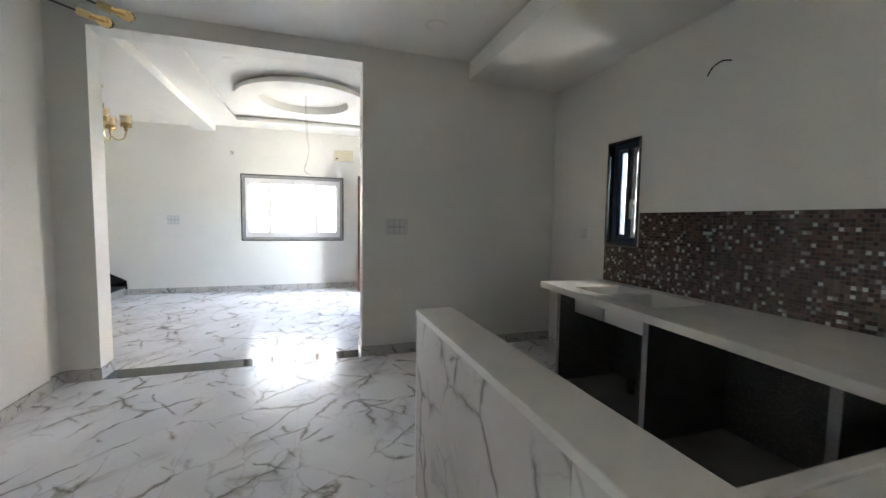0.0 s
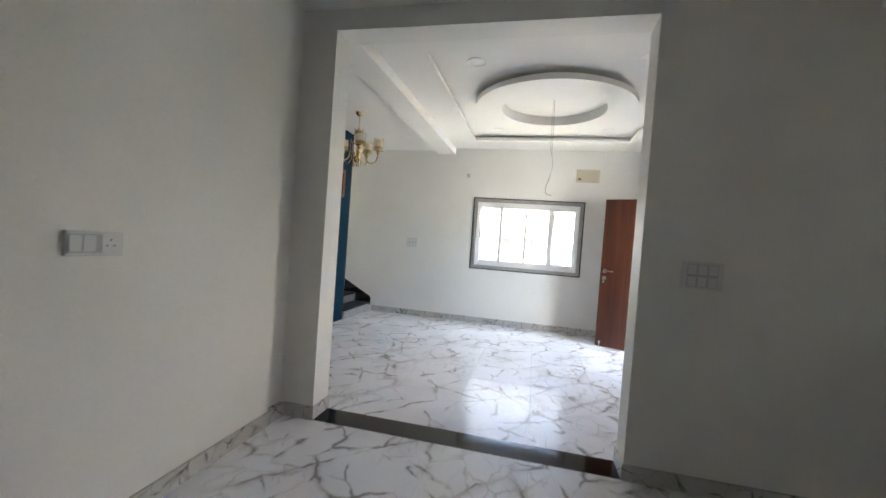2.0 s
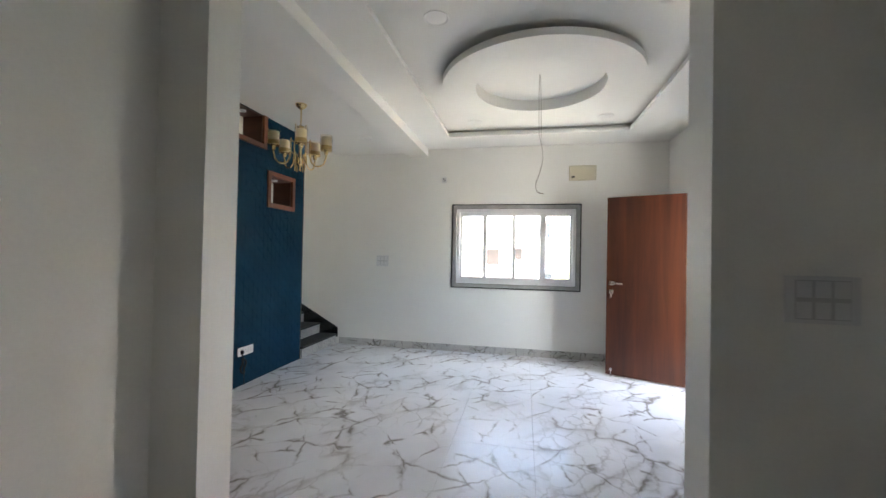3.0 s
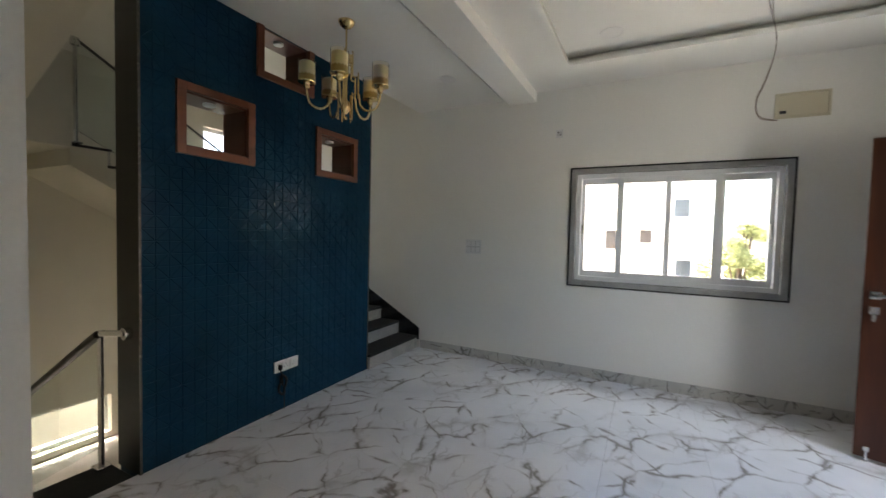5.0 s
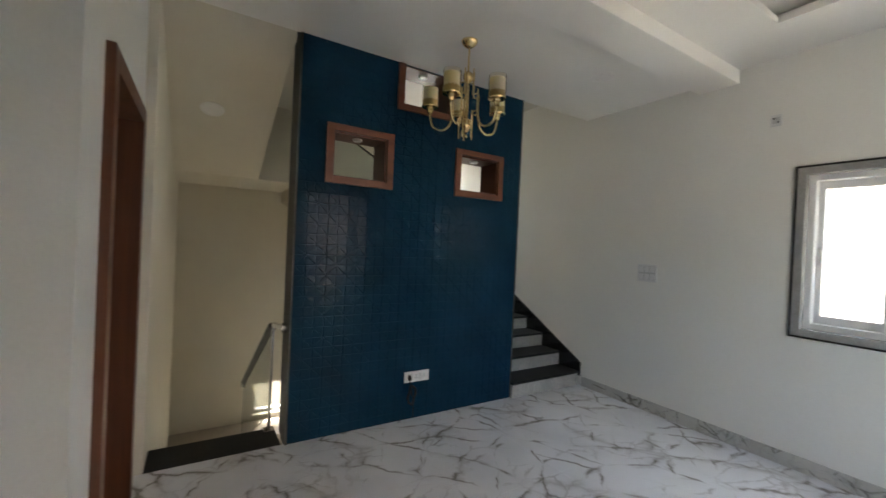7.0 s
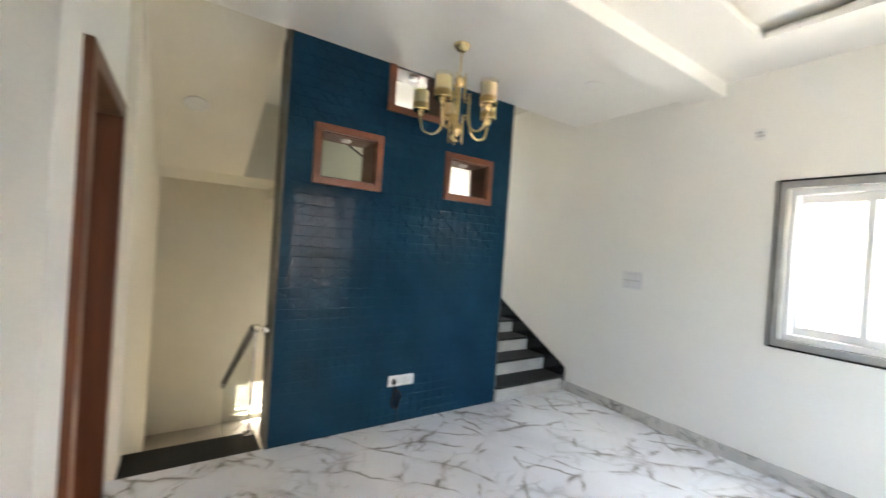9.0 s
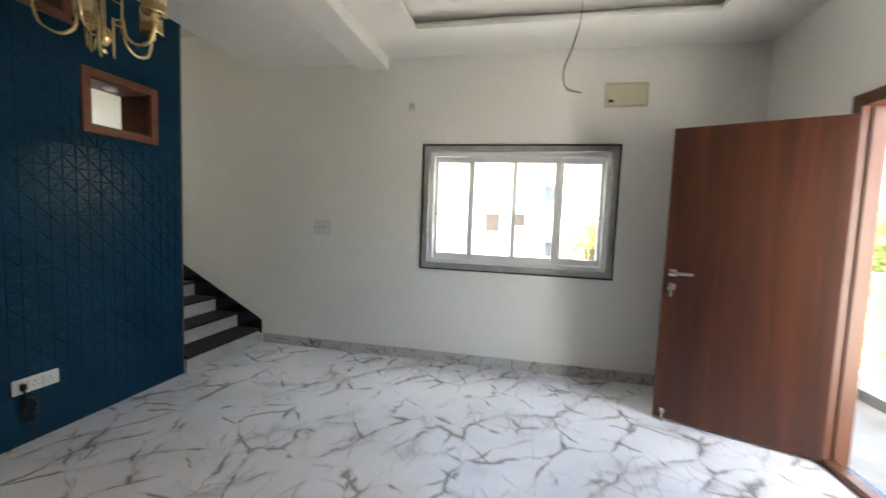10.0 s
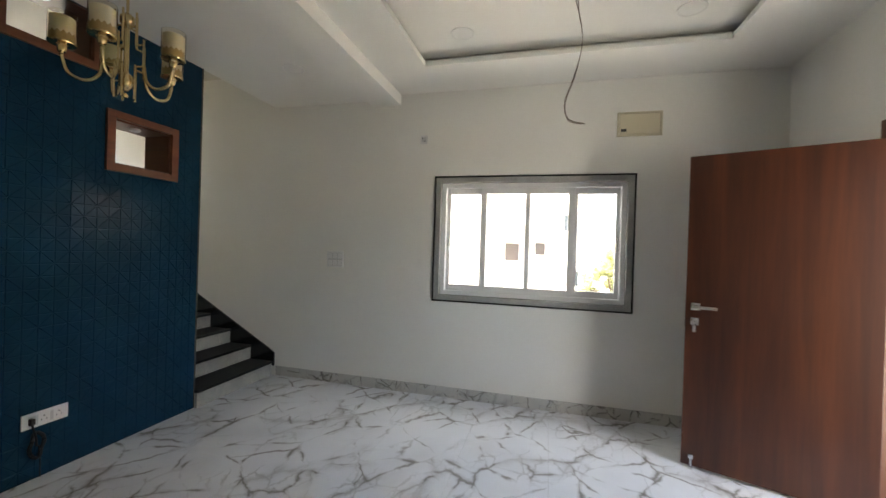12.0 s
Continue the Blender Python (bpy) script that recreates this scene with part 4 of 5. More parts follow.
for k, ph in enumerate((0.0, 2.1)):
    pts = [(0.60 + 0.012 * math.sin(ph + z * 3.1), 6.5 + 0.01 * math.cos(ph * 2 + z * 4.3), z) for z in (3.055, 2.9, 2.8, 2.7, 2.6, 2.5)]
    pts += [(0.615, 6.5, 2.42), (0.63, 6.5, 2.34), (0.628, 6.5, 2.26), (0.60 + 0.004 * k, 6.5, 2.15), (0.57 + 0.004 * k, 6.5, 2.06), (0.585, 6.5, 1.985 + 0.006 * k), (0.64 + 0.012 * k, 6.5, 1.965)]
    part("strand", tube(curve_points(pts, 6), 0.0018, 6), WIRE, hang, "", True)

coil = thing("cable_coil", (BXW, 6.45, 0.2), "coiled black cable plugged into the socket strip", "cable")
loop = [(BXW + 0.02 + 0.012 * math.sin(3 * a), 6.45 + 0.032 * math.cos(a) + 0.006 * math.sin(2.3 * a), 0.205 + 0.075 * math.sin(a)) for a in [i * 0.33 for i in range(90)]]
part("coil", tube(loop, 0.0062, 6), BLACKWIRE, coil, "", True)
part("lead", tube(curve_points([(BXW + 0.02, 6.42, 0.355), (BXW + 0.035, 6.425, 0.31), (BXW + 0.03, 6.44, 0.26), (BXW + 0.02, 6.45, 0.2)], 6), 0.0055, 6), BLACKWIRE, coil, "", True)
part("plug", bx(BXW + 0.013, 6.41, 0.335, BXW + 0.04, 6.432, 0.372, 0.004), BLACKWIRE, coil)
part("tail", tube(curve_points([(BXW + 0.02, 6.46, 0.2), (BXW + 0.016, 6.47, 0.11), (BXW + 0.014, 6.472, 0.006)], 6), 0.004, 6), BLACKWIRE, coil, "", True)

lamp_wire = thing("wall_cable", (KX, 2.52, 2.37), "short loose cable end on the kitchen wall", "cable")
part("strand", tube(curve_points([(KX, 2.46, 2.40), (KX - 0.03, 2.50, 2.405), (KX - 0.035, 2.56, 2.385), (KX - 0.03, 2.60, 2.34)], 6), 0.005, 6), BLACKWIRE, lamp_wire, "", True)


# ---- lamps ----
def downlight(x, y, z, label="round white recessed ceiling light, switched off"):
    d = thing("ceiling_light", (x, y, z), label, "ceiling light", "recessed ceiling lights")
    part("rim", lathe([(0.073, -0.0005), (0.082, -0.004), (0.088, -0.006), (0.091, 0.0)], (x, y, z), 32), LAMPRIM, d, "", True)
    part("diffuser", lathe([(0.0, -0.004), (0.06, -0.004), (0.0735, -0.0025)], (x, y, z), 32), LAMPRIM, d, "", True)
    return d


first = downlight(-0.15, 5.5, 3.055)
for x, y in ((1.362, 5.5), (-0.15, 7.71), (1.38, 7.71)):
    copy_thing(first, Matrix.Translation((x, y, 3.055)))
copy_thing(first, Matrix.Translation((1.66, 3.79, 2.95)))
copy_thing(first, Matrix.Translation((-0.1, 1.2, 2.95)))
copy_thing(first, Matrix.Translation((-1.6, 7.7, CZ)))
slope_light = copy_thing(first, Matrix.Translation((-3.32, 4.96, 2.512)) @ Matrix.Rotation(-math.atan2(0.81, 1.905), 4, "Y"))


def chandelier(x, y):
    c = thing("chandelier", (x, y, CZ), "brass chandelier with five ivory glass cylinder shades", "chandelier")
    part("canopy", lathe([(0.0, -0.052), (0.014, -0.05), (0.03, -0.042), (0.05, -0.024), (0.058, -0.006), (0.058, 0.0)], (x, y, CZ), 28), BRASS, c, "", True)
    part("rod", cyl((x, y, CZ - 0.05), (x, y, 2.66), 0.007), BRASS, c)
    part("hub", join(lathe([(0.0, 0.055), (0.02, 0.05), (0.034, 0.035), (0.034, 0.0), (0.02, -0.02), (0.012, -0.03)], (x, y, 2.64), 24), cyl((x, y, 2.62), (x, y, 2.34), 0.012),
                     lathe([(0.0, -0.05), (0.012, -0.045), (0.03, -0.02), (0.036, 0.01), (0.03, 0.04), (0.012, 0.055)], (x, y, 2.31), 24), lathe([(0.0, -0.03), (0.012, -0.022), (0.014, -0.01), (0.006, 0.0)], (x, y, 2.25), 16)), BRASS, c, "", True)
    for k in range(5):
        a = radians(14.5 + 72 * k)
        d, s = Vector((math.cos(a), math.sin(a), 0)), Vector((-math.sin(a), math.cos(a), 0))
        o = Vector((x, y, 0))

        def bar(r, z0, z1, off=0.0, w=0.0055):
            p = o + d * r + s * off
            return cyl(p + Vector((0, 0, z0)), p + Vector((0, 0, z1)), w, seg=8)

        def link(r0, r1, z):
            return cyl(o + d * r0 + Vector((0, 0, z)), o + d * r1 + Vector((0, 0, z)), 0.005, seg=8)

        part("stepped_bar", join(bar(0.052, 2.52, 2.70), link(0.052, 0.096, 2.52), bar(0.096, 2.37, 2.55), link(0.05, 0.096, 2.40), bar(0.05, 2.22, 2.41), link(0.0, 0.052, 2.62), link(0.0, 0.05, 2.31)), BRASS, c)
        pts = curve_points([o + d * 0.10 + Vector((0, 0, 2.40)), o + d * 0.115 + Vector((0, 0, 2.32)), o + d * 0.17 + Vector((0, 0, 2.278)), o + d * 0.235 + Vector((0, 0, 2.30)), o + d * 0.26 + Vector((0, 0, 2.37)), o + d * 0.262 + Vector((0, 0, 2.41))], 8)
        arm = part("arm", tube(pts, 0.0085, 10), BRASS, c, "", True)
        e = o + d * 0.262
        part("cup", lathe([(0.0, 0.0), (0.016, 0.0), (0.02, 0.012), (0.02, 0.03), (0.026, 0.036), (0.058, 0.04), (0.06, 0.046), (0.0, 0.046)], (e.x, e.y, 2.40), 24), BRASS, arm, "", True)
        sh = part("shade", lathe([(0.055, 0.0), (0.0585, 0.004), (0.0585, 0.15), (0.0565, 0.15), (0.0565, 0.004)], (e.x, e.y, 2.447), 28), SHADE, arm, "clear amber glass cylinder shade", True)
        sh.visible_shadow = False
        part("lamp_sleeve", lathe([(0.0, 0.132), (0.046, 0.132), (0.052, 0.127), (0.052, 0.0), (0.0, 0.0)], (e.x, e.y, 2.447), 24), CANDLE, arm, "ivory inner sleeve", True)
        teeth = bmesh.new()
        low = [teeth.verts.new((e.x + 0.0535 * math.cos(math.pi * n / 14), e.y + 0.0535 * math.sin(math.pi * n / 14), 2.449)) for n in range(28)]
        high = [teeth.verts.new((v.co.x, v.co.y, 2.447 + (0.036 if n % 2 else 0.052))) for n, v in enumerate(low)]
        for n in range(28):
            q = (n + 1) % 28
            teeth.faces.new((low[n], low[q], high[q], high[n]))
        part("shade_band", teeth, BAND, arm, "amber zigzag band round the shade")


chandelier(-1.782, 6.482)


def branch_lamp(x, y):
    c = thing("branch_lamp", (x, y, 2.95), "dark branching ceiling lamp with brass sockets and amber bulbs", "ceiling lamp")
    part("canopy", lathe([(0.0, -0.03), (0.05, -0.028), (0.058, -0.02), (0.06, 0.0)], (x, y, 2.95), 28), BRASS, c, "", True)
    part("stem", cyl((x, y, 2.93), (x, y, 2.50), 0.008), DARKMETAL, c)
    mid, end, far = Vector((x, y, 2.50)), Vector((x - 0.045, y + 0.16, 2.485)), Vector((x - 0.29, y - 0.10, 2.55))
    part("rod", cyl(mid, end, 0.006), DARKMETAL, c)
    part("rod", cyl(mid, far, 0.006), DARKMETAL, c)
    spots = ((end, (0.20, 0.03, -0.055)), (mid, (0.29, 0.08, -0.065)), (end, (-0.13, -0.06, -0.045)), (far, (0.02, 0.04, -0.09)), (far, (-0.2, -0.14, 0.0)), (end, (-0.1, -0.12, 0.04)))
    for p, v in spots:
        p, v = Vector(p), Vector(v)
        u = v.normalized()
        arm = part("arm", cyl(p, p + v, 0.005), DARKMETAL, c)
        e = p + v
        part("lamp_socket", cyl(e - u * 0.01, e + u * 0.05, 0.021), BRASS, arm, "brass lamp socket", True)
        q = u.to_track_quat("Z", "Y").to_matrix().to_4x4()
        b = lathe([(0.012, 0.0), (0.016, 0.015), (0.027, 0.045), (0.03, 0.065), (0.024, 0.088), (0.01, 0.1), (0.0, 0.103)], (0, 0, 0), 20)
        b.transform(Matrix.Translation(e + u * 0.05) @ q)
        g = part("bulb", b, BULB, arm, "amber glass bulb", True)
        g.visible_shadow = False
        part("filament", cyl(e + u * 0.05, e + u * 0.11, 0.004), FILAMENT, arm)


branch_lamp(-0.66, 3.06)

# ---- kitchen ----
HX0, HX1, HY1, HZ = 1.151, 1.325, 2.345, 0.916
half = thing("half_wall", (1.24, 1.0, 0), "low kitchen half wall clad in marble tiles with a white top", "half wall", kind="structure")
part("core", bx(HX0 + 0.012, -1.2, 0, HX1 - 0.012, HY1 - 0.012, HZ - 0.03), GROUT, half)
for y0, y1 in ((1.15, HY1 - 0.004), (-0.05, 1.147), (-1.2, -0.053)):
    part("tile", bx(HX0, y0, 0.002, HX0 + 0.012, y1, HZ - 0.03, 0.001), DADO, half)
    part("tile", bx(HX1 - 0.012, y0, 0.002, HX1, y1, HZ - 0.03, 0.001), DADO, half)
part("tile", bx(HX0 + 0.001, HY1 - 0.012, 0.002, HX1 - 0.001, HY1, HZ - 0.03, 0.001), DADO, half)
part("edge_bead", bx(HX0 - 0.003, HY1 - 0.006, 0.002, HX0 + 0.006, HY1 + 0.003, HZ - 0.03, 0.001), PLASTIC, half, "white corner bead")
part("top", bx(HX0 - 0.006, -1.2, HZ - 0.03, HX1 + 0.006, HY1 + 0.006, HZ, 0.004), TOPG, half, "white stone top slab")

CT, CF, CE = 0.82, 2.56, 3.56


def cf(y):
    """Front edge of the worktop, which runs slightly out of square with the wall."""
    return 2.44 + 0.07 * (y - 1.27)


counter = thing("worktop", (2.9, 2.0, CT - 0.04), "white stone kitchen worktop with a cut-out for the sink", "worktop")
S0, S1, SXA, SXB = 2.42, 3.22, CF + 0.13, KX - 0.12
part("slab", join(prism([(cf(CE), CE), (KX, CE), (KX, S1), (cf(S1), S1)], 2, CT - 0.04, CT), prism([(cf(S0), S0), (KX, S0), (KX, -1.2), (cf(1.0), -1.2), (cf(1.0), 1.0)], 2, CT - 0.04, CT), prism([(cf(S1), S1), (SXA, S1), (SXA, S0), (cf(S0), S0)], 2, CT - 0.04, CT), bx(SXB, S0, CT - 0.04, KX, S1, CT)), TOPG, counter)
part("nosing", prism([(cf(CE) - 0.012, CE), (cf(CE), CE), (cf(1.06), 1.06), (cf(1.06) - 0.012, 1.06)], 2, CT - 0.05, CT - 0.001), TOPG, counter)
part("return_slab", bx(HX1 + 0.006, -0.2, CT - 0.04, 2.40, 1.02, CT - 0.008), TOPG, counter)
part("return_nosing", bx(HX1 + 0.006, 1.02, CT - 0.05, 2.40, 1.062, CT + 0.004, 0.006), TOPG, counter)

sink = thing("sink", (2.9, 2.88, CT - 0.2), "white ceramic double bowl sink let into the worktop", "sink")
for y0, y1 in ((S0 + 0.004, 2.872), (2.888, S1 - 0.004)):
    t = 0.012
    x0, x1, zb = SXA + 0.004, SXB - 0.004, CT - 0.2
    part("bowl", join(bx(x0, y0, zb, x1, y1, zb + t, 0.004), bx(x0, y0, zb, x0 + t, y1, CT - 0.006, 0.004), bx(x1 - t, y0, zb, x1, y1, CT - 0.006, 0.004), bx(x0, y0, zb, x1, y0 + t, CT - 0.006, 0.004), bx(x0, y1 - t, zb, x1, y1, CT - 0.006, 0.004)), CERAMIC, sink, "", True)
part("divider", bx(SXA + 0.004, 2.872, CT - 0.05, SXB - 0.004, 2.888, CT - 0.006, 0.003), CERAMIC, sink)

for y in (3.34, 2.36, 1.42, 0.4):
    st = thing("counter_support", (2.9, y, 0), "dark stone upright slab carrying the worktop", "support", "uprights under the worktop")
    part("slab", bx(cf(y) + 0.05, y - 0.018, 0, KX - 0.03, y + 0.018, CT - 0.04), DARKG, st)
    part("front_edge", bx(cf(y) + 0.042, y - 0.02, 0, cf(y) + 0.05, y + 0.02, CT - 0.04, 0.002), GREYG, st, "polished grey front edge")
structure("counter_back", bx(KX - 0.03, -1.2, 0, KX, 3.36, CT - 0.04), DARKG, "dark stone lining behind the worktop supports", "cladding")
# Darker than the room's tiles; reuses the balcony tile colour.
structure("counter_floor", bx(CF + 0.06, 0.4, 0, KX - 0.03, 3.34, 0.012), BALC, "darker tiled floor under the worktop", "floor")
pipe = thing("drain_pipe", (3.05, 2.95, 0.012), "short grey drain pipe stub under the sink", "pipe")
part("stub", join(cyl((3.05, 2.95, 0.012), (3.05, 2.95, 0.085), 0.03), cyl((3.05, 2.95, 0.085), (3.05, 2.95, 0.11), 0.036)), DARKMETAL, pipe, "", True)
pipe2 = thing("drain_pipe", (KX - 0.05, 1.8, 0.55), "short dark water pipe stub in the stone lining", "pipe")
part("stub", cyl((KX - 0.03, 1.8, 0.55), (KX - 0.09, 1.8, 0.55), 0.014), DARKMETAL, pipe2, "", True)

# mosaic splashback of small glass squares
mos = structure("splashback", bx(KX - 0.006, -1.2, CT, KX, 3.55, 1.15), DARKGROUT, "brown and white glass mosaic splashback", "splashback")
part("backing", bx(KX - 0.006, -1.2, 1.15, KX, 3.15, 1.43), DARKGROUT, mos)
rng = random.Random(7)
P = 0.0225
verts, faces = [], []


def chip(y, z, h):
    n = len(verts)
    e, x = 0.0012, KX - 0.006
    a = P - 0.0022
    for q, dx in ((0.0, 0.0), (e, -h)):
        verts.extend([(x + dx, y + q, z + q), (x + dx, y + a - q, z + q), (x + dx, y + a - q, z + a - q), (x + dx, y + q, z + a - q)])
    faces.extend([(n + 4, n + 5, n + 6, n + 7), (n, n + 1, n + 5, n + 4), (n + 1, n + 2, n + 6, n + 5), (n + 2, n + 3, n + 7, n + 6), (n + 3, n, n + 4, n + 7)])


for j in range(int((1.43 - CT) / P)):
    for i in range(int((3.55 - 0.6) / P)):
        y, z = 0.6 + i * P, CT + 0.002 + j * P
        if z + P > 1.15 and y + P > 3.15:
            continue
        chip(y, z, 0.003 + 0.0015 * rng.random())
me = bpy.data.meshes.new("mosaic_squares")
me.from_pydata(verts, [], faces)
me.materials.append(MOSAIC)
chips = new("mosaic_squares", me)
chips.parent = mos
tagged(chips, "small brown, black and white glass squares", kind="stuff")

# ---- balcony ----
structure("balcony_floor", bx(RXD, 5.2, -0.25, 3.62, 8.95, -0.01), BALC, "beige tiled balcony floor", "floor")
structure("balcony_kerb", join(bx(3.38, 5.2, -0.25, 3.58, 8.95, 0.17), bx(RXD, 8.78, -0.25, 3.38, 8.95, 0.17)), PAINT, "low white balcony kerb", "kerb")
structure("balcony_coping", join(bx(3.35, 5.2, 0.17, 3.60, 8.97, 0.2, 0.004), bx(RXD, 8.755, 0.17, 3.35, 8.97, 0.2, 0.004)), TOPG, "white stone coping on the kerb", "coping")
structure("baseboard_balcony", join(bx(3.366, 5.2, -0.01, 3.38, 8.78, 0.08, 0.002), bx(RXD, 8.766, -0.01, 3.366, 8.78, 0.08, 0.002)), DARKG2, "grey stone skirting of the balcony", "skirting")
structure("balcony_end_wall", bx(RXD, 5.0, -3.2, 3.62, 5.2, 0.2), PAINT, "white end wall of the balcony", "wall")
structure("balcony_front", bx(3.42, 5.2, -3.2, 3.57, 8.9, -0.25), PAINT, "white facade under the balcony", "wall")
br = thing("balcony_railing", (3.52, 7.3, 0.2), "frameless glass balcony railing with a pale handrail", "railing")
for y0, y1 in ((5.25, 6.55), (6.58, 7.88), (7.91, 8.85)):
    g = part("glass_panel", bx(3.463, y0, 0.2, 3.475, y1, 1.08), RAILGLASS, br)
    g.visible_shadow = False
g = part("glass_panel", bx(RX + 0.25, 8.863, 0.2, 3.45, 8.875, 1.08), RAILGLASS, br)
g.visible_shadow = False
part("handrail", join(bx(3.455, 5.2, 1.08, 3.483, 8.88, 1.10, 0.006), bx(RXD, 8.855, 1.08, 3.455, 8.88, 1.10, 0.006)), CHROME, br)
for y in (5.9, 7.23, 8.6):
    part("bracket", join(cyl((3.469, y, 0.2), (3.469, y, 0.3), 0.02), bx(3.45, y - 0.03, 0.26, 3.49, y + 0.03, 0.32, 0.004)), CHROME, br, "steel glass clamp")

# ---- outside ----
structure("ground", bx(-400, -400, -3.6, 400, 400, -3.25), GROUND, "dry earth ground between the houses", "ground")


def house(x0, y0, x1, y1, z1, mat, label, windows, group=""):
    h = thing("house", ((x0 + x1) / 2, (y0 + y1) / 2, -3.25), label, "house", group)
    part("wall", bx(x0, y0, -3.3, x1, y1, z1), mat, h)
    part("roof", join(bx(x0 - 0.2, y0 - 0.2, z1, x1 + 0.2, y1 + 0.2, z1 + 0.15), bx(x0, y0, z1 + 0.15, x1, y0 + 0.15, z1 + 0.8), bx(x0, y1 - 0.15, z1 + 0.15, x1, y1, z1 + 0.8)), mat, h)
    for axis, a, w0, w1, q0, q1, shut in windows:
        if axis == 1:
            w = part("window", ring_frame(1, a - 0.06, 0.12, w0, w1, q0, q1, 0.07, 0.0), SHUTTER if shut else UPVC, h)
            part("pane", bx(w0 + 0.07, a - 0.03, q0 + 0.07, w1 - 0.07, a - 0.005, q1 - 0.07), SHUTTER if shut else DARKPANE, w)
            part("sill", bx(w0 - 0.1, a - 0.25, q1 + 0.05, w1 + 0.1, a, q1 + 0.13), mat, w)
            if shut:
                part("mullion", bx((w0 + w1) / 2 - 0.04, a - 0.065, q0 + 0.07, (w0 + w1) / 2 + 0.04, a - 0.03, q1 - 0.07), SHUTTER, w)
        else:
            w = part("window", ring_frame(0, a - 0.06, 0.12, w0, w1, q0, q1, 0.07, 0.0), UPVC, h)
            part("pane", bx(a - 0.03, w0 + 0.07, q0 + 0.07, a - 0.005, w1 - 0.07, q1 - 0.07), DARKPANE, w)
    return h


house(-16, 26, 2.5, 36, 7.6, HOUSEWHITE, "pale cream two-storey house with brown shuttered windows",
      [(1, 26, -1.7, -0.97, 0.85, 1.75, True), (1, 26, -0.15, 0.35, 1.2, 1.8, True), (1, 26, 1.2, 1.95, 2.4, 3.35, False), (1, 26, 1.35, 2.1, -0.4, 0.5, False), (1, 26, -7.5, -6.4, 0.85, 2.0, True)])
house(19, 9, 29, 50, 10.0, HOUSEPINK, "pale pink house behind the trees with small windows", [(0, 19, 30.6, 31.6, 4.9, 5.9, False), (0, 19, 22.5, 24.0, 2.6, 4.2, False), (0, 19, 37, 38.4, 4.0, 5.4, False)])
drain = thing("roof_drain", (18.9, 27.0, -3.25), "pale drain pipe and ledge on the pink house", "pipe")
part("pipe", cyl((18.92, 27.0, -3.3), (18.92, 27.0, 6.5), 0.06), UPVC, drain)
part("ledge", bx(18.75, 9.0, 6.2, 18.98, 50.0, 6.35), HOUSEPINK, drain)


def tree(x, y, z0, h, spread, seed, leaves=11000, foliage=LEAF):
    r = random.Random(seed)
    t = thing("tree", (x, y, z0), "leafy green tree with a dense uneven crown", "tree", "trees outside")
    limbs = [tube(curve_points([(x, y, z0), (x + r.uniform(-0.15, 0.15), y + r.uniform(-0.15, 0.15), z0 + h * 0.3), (x + r.uniform(-0.3, 0.3), y + r.uniform(-0.3, 0.3), z0 + h * 0.6)], 5), 0.13, 8)]
    clumps = []
    for k in range(34):
        a, rr, zz = r.uniform(0, 2 * math.pi), spread * math.sqrt(r.uniform(0.05, 1)), z0 + h * r.uniform(0.42, 1.0)
        fall = 1 - 0.55 * max(0, (zz - z0) / h - 0.6) / 0.4
        c = Vector((x + rr * fall * math.cos(a), y + rr * fall * math.sin(a), zz))
        clumps.append((c, spread * r.uniform(0.16, 0.34)))
        limbs.append(tube(curve_points([(x, y, z0 + h * r.uniform(0.25, 0.5)), tuple(0.5 * (c + Vector((x, y, c.z - 0.3)))), tuple(c)], 4), r.uniform(0.025, 0.05), 6))
    part("trunk", join(*limbs), BARK, t)
    vs, fs = [], []
    for i in range(leaves):
        c, cr = clumps[r.randrange(len(clumps))]
        d = Vector((r.gauss(0, 1), r.gauss(0, 1), r.gauss(0, 1))).normalized()
        p = c + Vector((d.x, d.y, d.z * 0.75)) * cr * r.uniform(0.55, 1.08)
        u = Vector((r.gauss(0, 1), r.gauss(0, 1), r.gauss(0, 0.6))).normalized()
        v = u.cross(Vector((r.gauss(0, 1), r.gauss(0, 1), r.gauss(0, 1)))).normalized()
        l, w = r.uniform(0.06, 0.12), r.uniform(0.03, 0.05)
        n = len(vs)
        vs.extend([p - u * l, p + v * w + d * 0.015, p + u * l, p - v * w + d * 0.015])
        fs.append((n, n + 1, n + 2, n + 3))
    m = bpy.data.meshes.new("crown")
    m.from_pydata(vs, [], fs)
    m.materials.append(foliage)
    cr = new("crown", m)
    cr.parent = t
    cr.matrix_parent_inverse = t.matrix_basis.inverted()


for i, (x, y, h, s) in enumerate(((8.0, 13.2, 4.6, 2.1), (9.8, 15.6, 4.8, 2.3), (8.6, 17.2, 4.6, 2.0), (10.6, 18.6, 4.9, 2.3), (9.6, 11.4, 4.7, 2.2), (12.4, 21.0, 5.2, 2.5), (12.2, 14.0, 5.0, 2.5))):
    tree(x, y, -3.25, h, s, 11 + i)

tree(3.3, 22.5, -3.25, 5.3, 1.3, 31, 9000, HAZYLEAF)

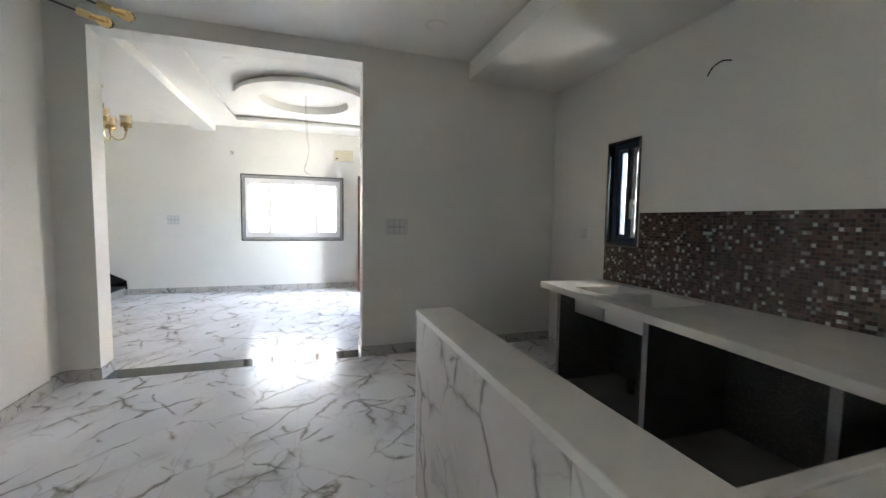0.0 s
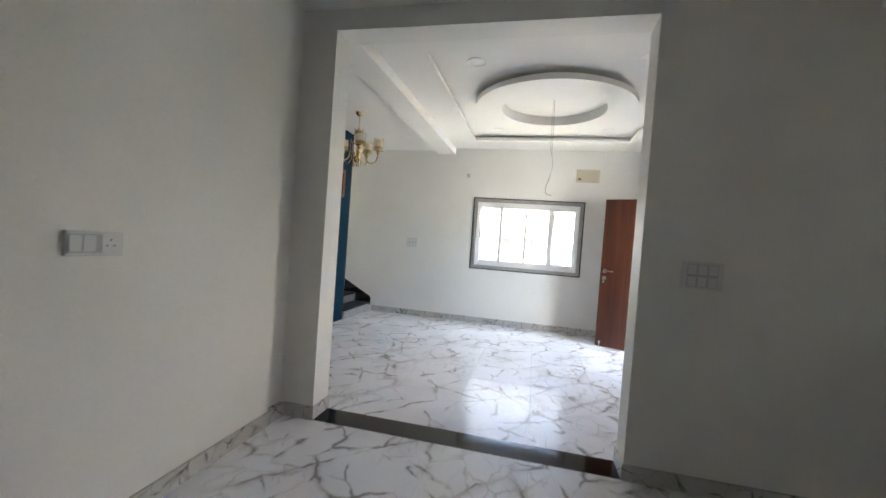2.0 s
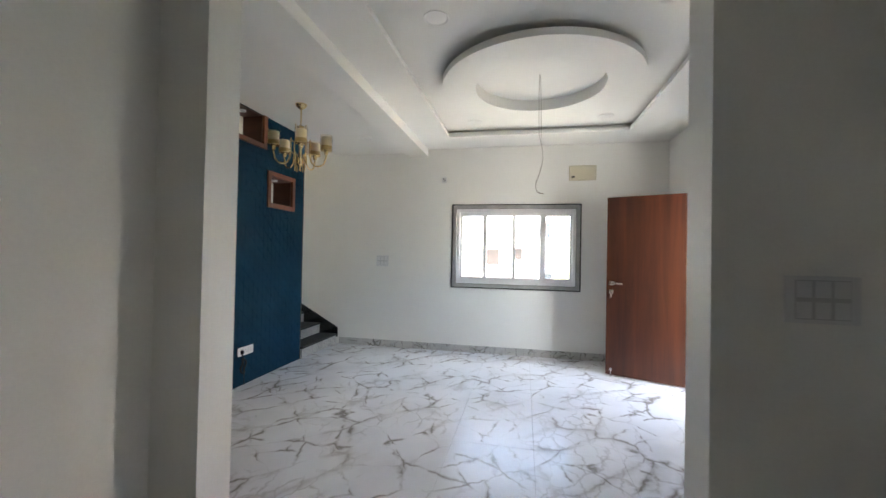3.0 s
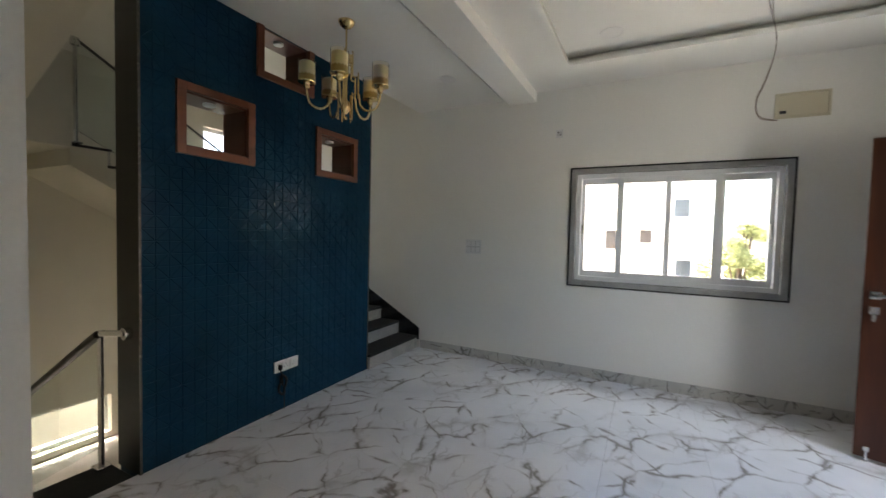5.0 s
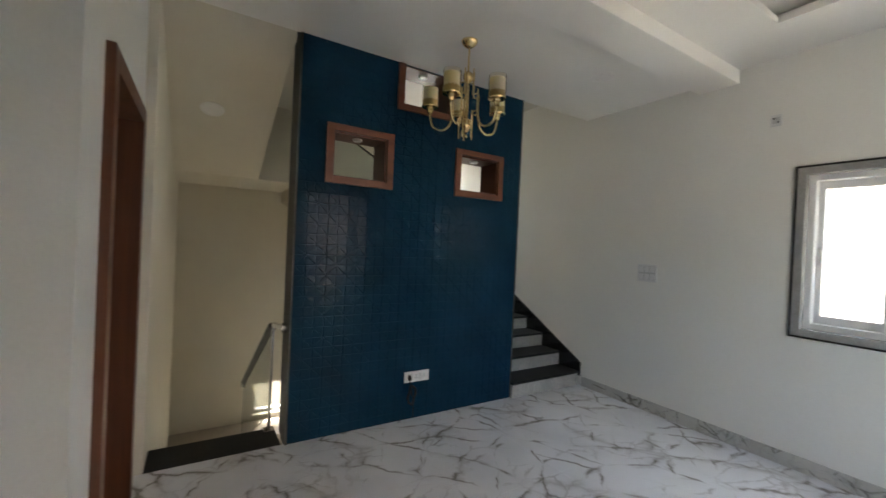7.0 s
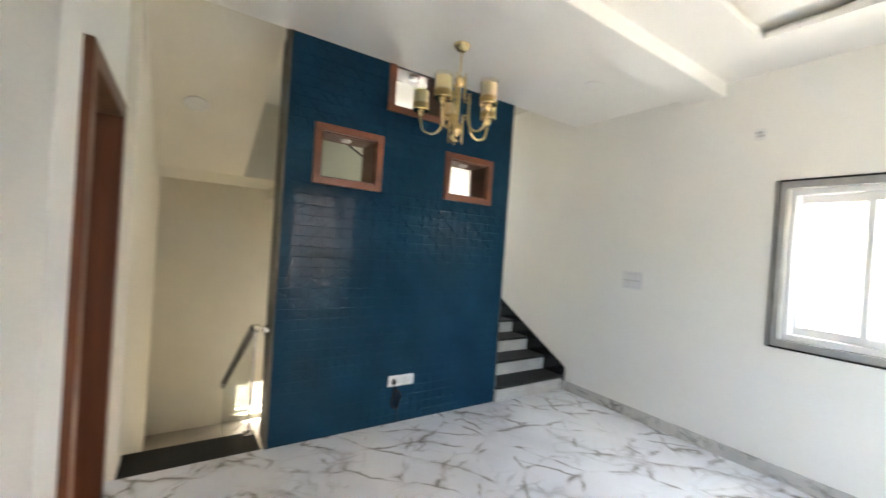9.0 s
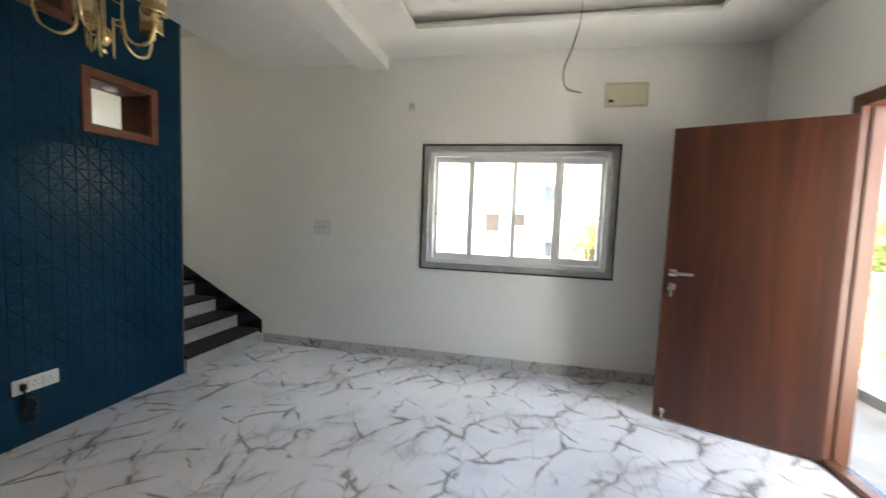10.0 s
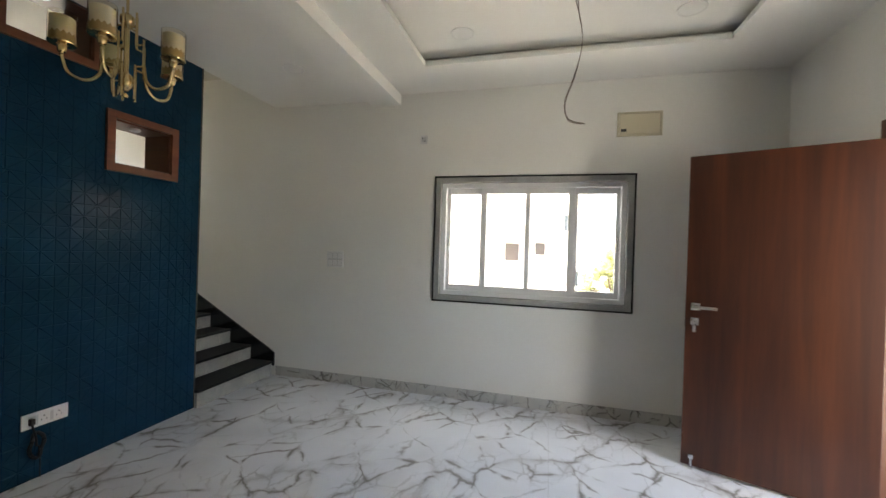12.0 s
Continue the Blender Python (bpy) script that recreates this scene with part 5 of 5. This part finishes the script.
# ---- embossed blue tiles ----
def blue_tile(w, h, name):
    """A tile of raised triangles: cells of 75 mm, each split along a diagonal, with tilted faces."""
    r = random.Random(3)
    vs, fs = [], []
    n = len(vs)
    t = 0.0075
    vs.extend([(0, 0, 0), (0, w, 0), (0, w, h), (0, 0, h), (t, 0, 0), (t, w, 0), (t, w, h), (t, 0, h)])
    fs.extend([(4, 5, 6, 7), (0, 1, 5, 4), (1, 2, 6, 5), (2, 3, 7, 6), (3, 0, 4, 7)])
    ny, nz = max(1, round(w / 0.075)), max(1, round(h / 0.075))
    cy, cz = w / ny, h / nz
    for j in range(nz):
        for i in range(ny):
            y0, z0 = i * cy, j * cz
            c = [(y0, z0), (y0 + cy, z0), (y0 + cy, z0 + cz), (y0, z0 + cz)]
            tris = ((c[0], c[1], c[2]), (c[0], c[2], c[3])) if (i + j) % 2 else ((c[0], c[1], c[3]), (c[1], c[2], c[3]))
            ty, tz = (0.014, -0.006, 0.02, -0.013)[i % 4], (0.009, -0.012, 0.015, 0.0, -0.008, 0.012)[j % 6]
            for k, tri in enumerate(tris):
                m0 = sum(p[0] for p in tri) / 3, sum(p[1] for p in tri) / 3
                n = len(vs)
                for q in tri:
                    vs.append((t, m0[0] + (q[0] - m0[0]) * 0.965, m0[1] + (q[1] - m0[1]) * 0.965))
                for e, q in enumerate(tri):
                    lift = 0.0027 + ty * (q[0] - y0 - cy / 2) + tz * (q[1] - z0 - cz / 2) + r.uniform(-0.00005, 0.00005)
                    vs.append((t + lift, m0[0] + (q[0] - m0[0]) * 0.86, m0[1] + (q[1] - m0[1]) * 0.86))
                fs.append((n + 3, n + 4, n + 5))
                for e in range(3):
                    f = (e + 1) % 3
                    fs.append((n + e, n + f, n + 3 + f, n + 3 + e))
    m = bpy.data.meshes.new(name)
    m.from_pydata(vs, [], fs)
    m.materials.append(BLUE)
    return m


cache = {}
ys = [BY0 + 0.012] + [BY0 + 0.012 + 0.3 * k for k in range(1, 7)] + [BY1 - 0.005]
zs = [0.0, 0.45, 0.9, 1.35, 1.8, 2.25, 2.7, 2.909]
cuts = [(n[0] + 0.002, n[1] - 0.002, n[2] + 0.002, n[3] - 0.002) for n in (N1, N2, N3)]
for y0, y1 in zip(ys, ys[1:]):
    for z0, z1 in zip(zs, zs[1:]):
        rects = [(y0 + 0.0001, y1 - 0.0001, z0 + 0.0001, z1 - 0.0001)]
        for c in cuts:
            out = []
            for a0, a1, q0, q1 in rects:
                if c[0] >= a1 or c[1] <= a0 or c[2] >= q1 or c[3] <= q0:
                    out.append((a0, a1, q0, q1))
                    continue
                if c[0] > a0:
                    out.append((a0, c[0], q0, q1))
                if c[1] < a1:
                    out.append((c[1], a1, q0, q1))
                l, h = max(a0, c[0]), min(a1, c[1])
                if c[2] > q0:
                    out.append((l, h, q0, c[2]))
                if c[3] < q1:
                    out.append((l, h, c[3], q1))
            rects = out
        for a0, a1, q0, q1 in rects:
            w, h = round(a1 - a0, 4), round(q1 - q0, 4)
            if w < 0.015 or h < 0.015:
                continue
            if (w, h) not in cache:
                cache[w, h] = blue_tile(w, h, "blue_tile")
            ob = new("blue_tile", cache[w, h])
            ob.parent = blue
            ob.matrix_basis = Matrix.Translation((FACE, a0, q0))

# ---- floor tiles ----
sizes = {}


def floor_tile(x0, y0, x1, y1):
    w, h = round(x1 - x0 - 0.0014, 4), round(y1 - y0 - 0.0014, 4)
    if w < 0.02 or h < 0.02:
        return
    if (w, h) not in sizes:
        sizes[w, h] = mesh_of("floor_tile", bx(0, 0, -0.012, w, h, 0.0, 0.0006), MARBLE)
    ob = new("floor_tile", sizes[w, h])
    ob.parent = floor
    ob.matrix_basis = Matrix.Translation((x0 + 0.0007, y0 + 0.0007, 0))


def tiled(x0, x1, y0, y1):
    xs = [x0] + [x for x in (0.57 + 0.6 * k for k in range(-8, 8)) if x0 + 0.02 < x < x1 - 0.02] + [x1]
    yy = [y0] + [y for y in (5.79 + 1.2 * k for k in range(-8, 6)) if y0 + 0.02 < y < y1 - 0.02] + [y1]
    for a, b in zip(xs, xs[1:]):
        for c, d in zip(yy, yy[1:]):
            floor_tile(a, c, b, d)


tiled(BXW - 0.02, RX, OY1, WY)
tiled(DX, KX, BACK, OY0 + 0.03)
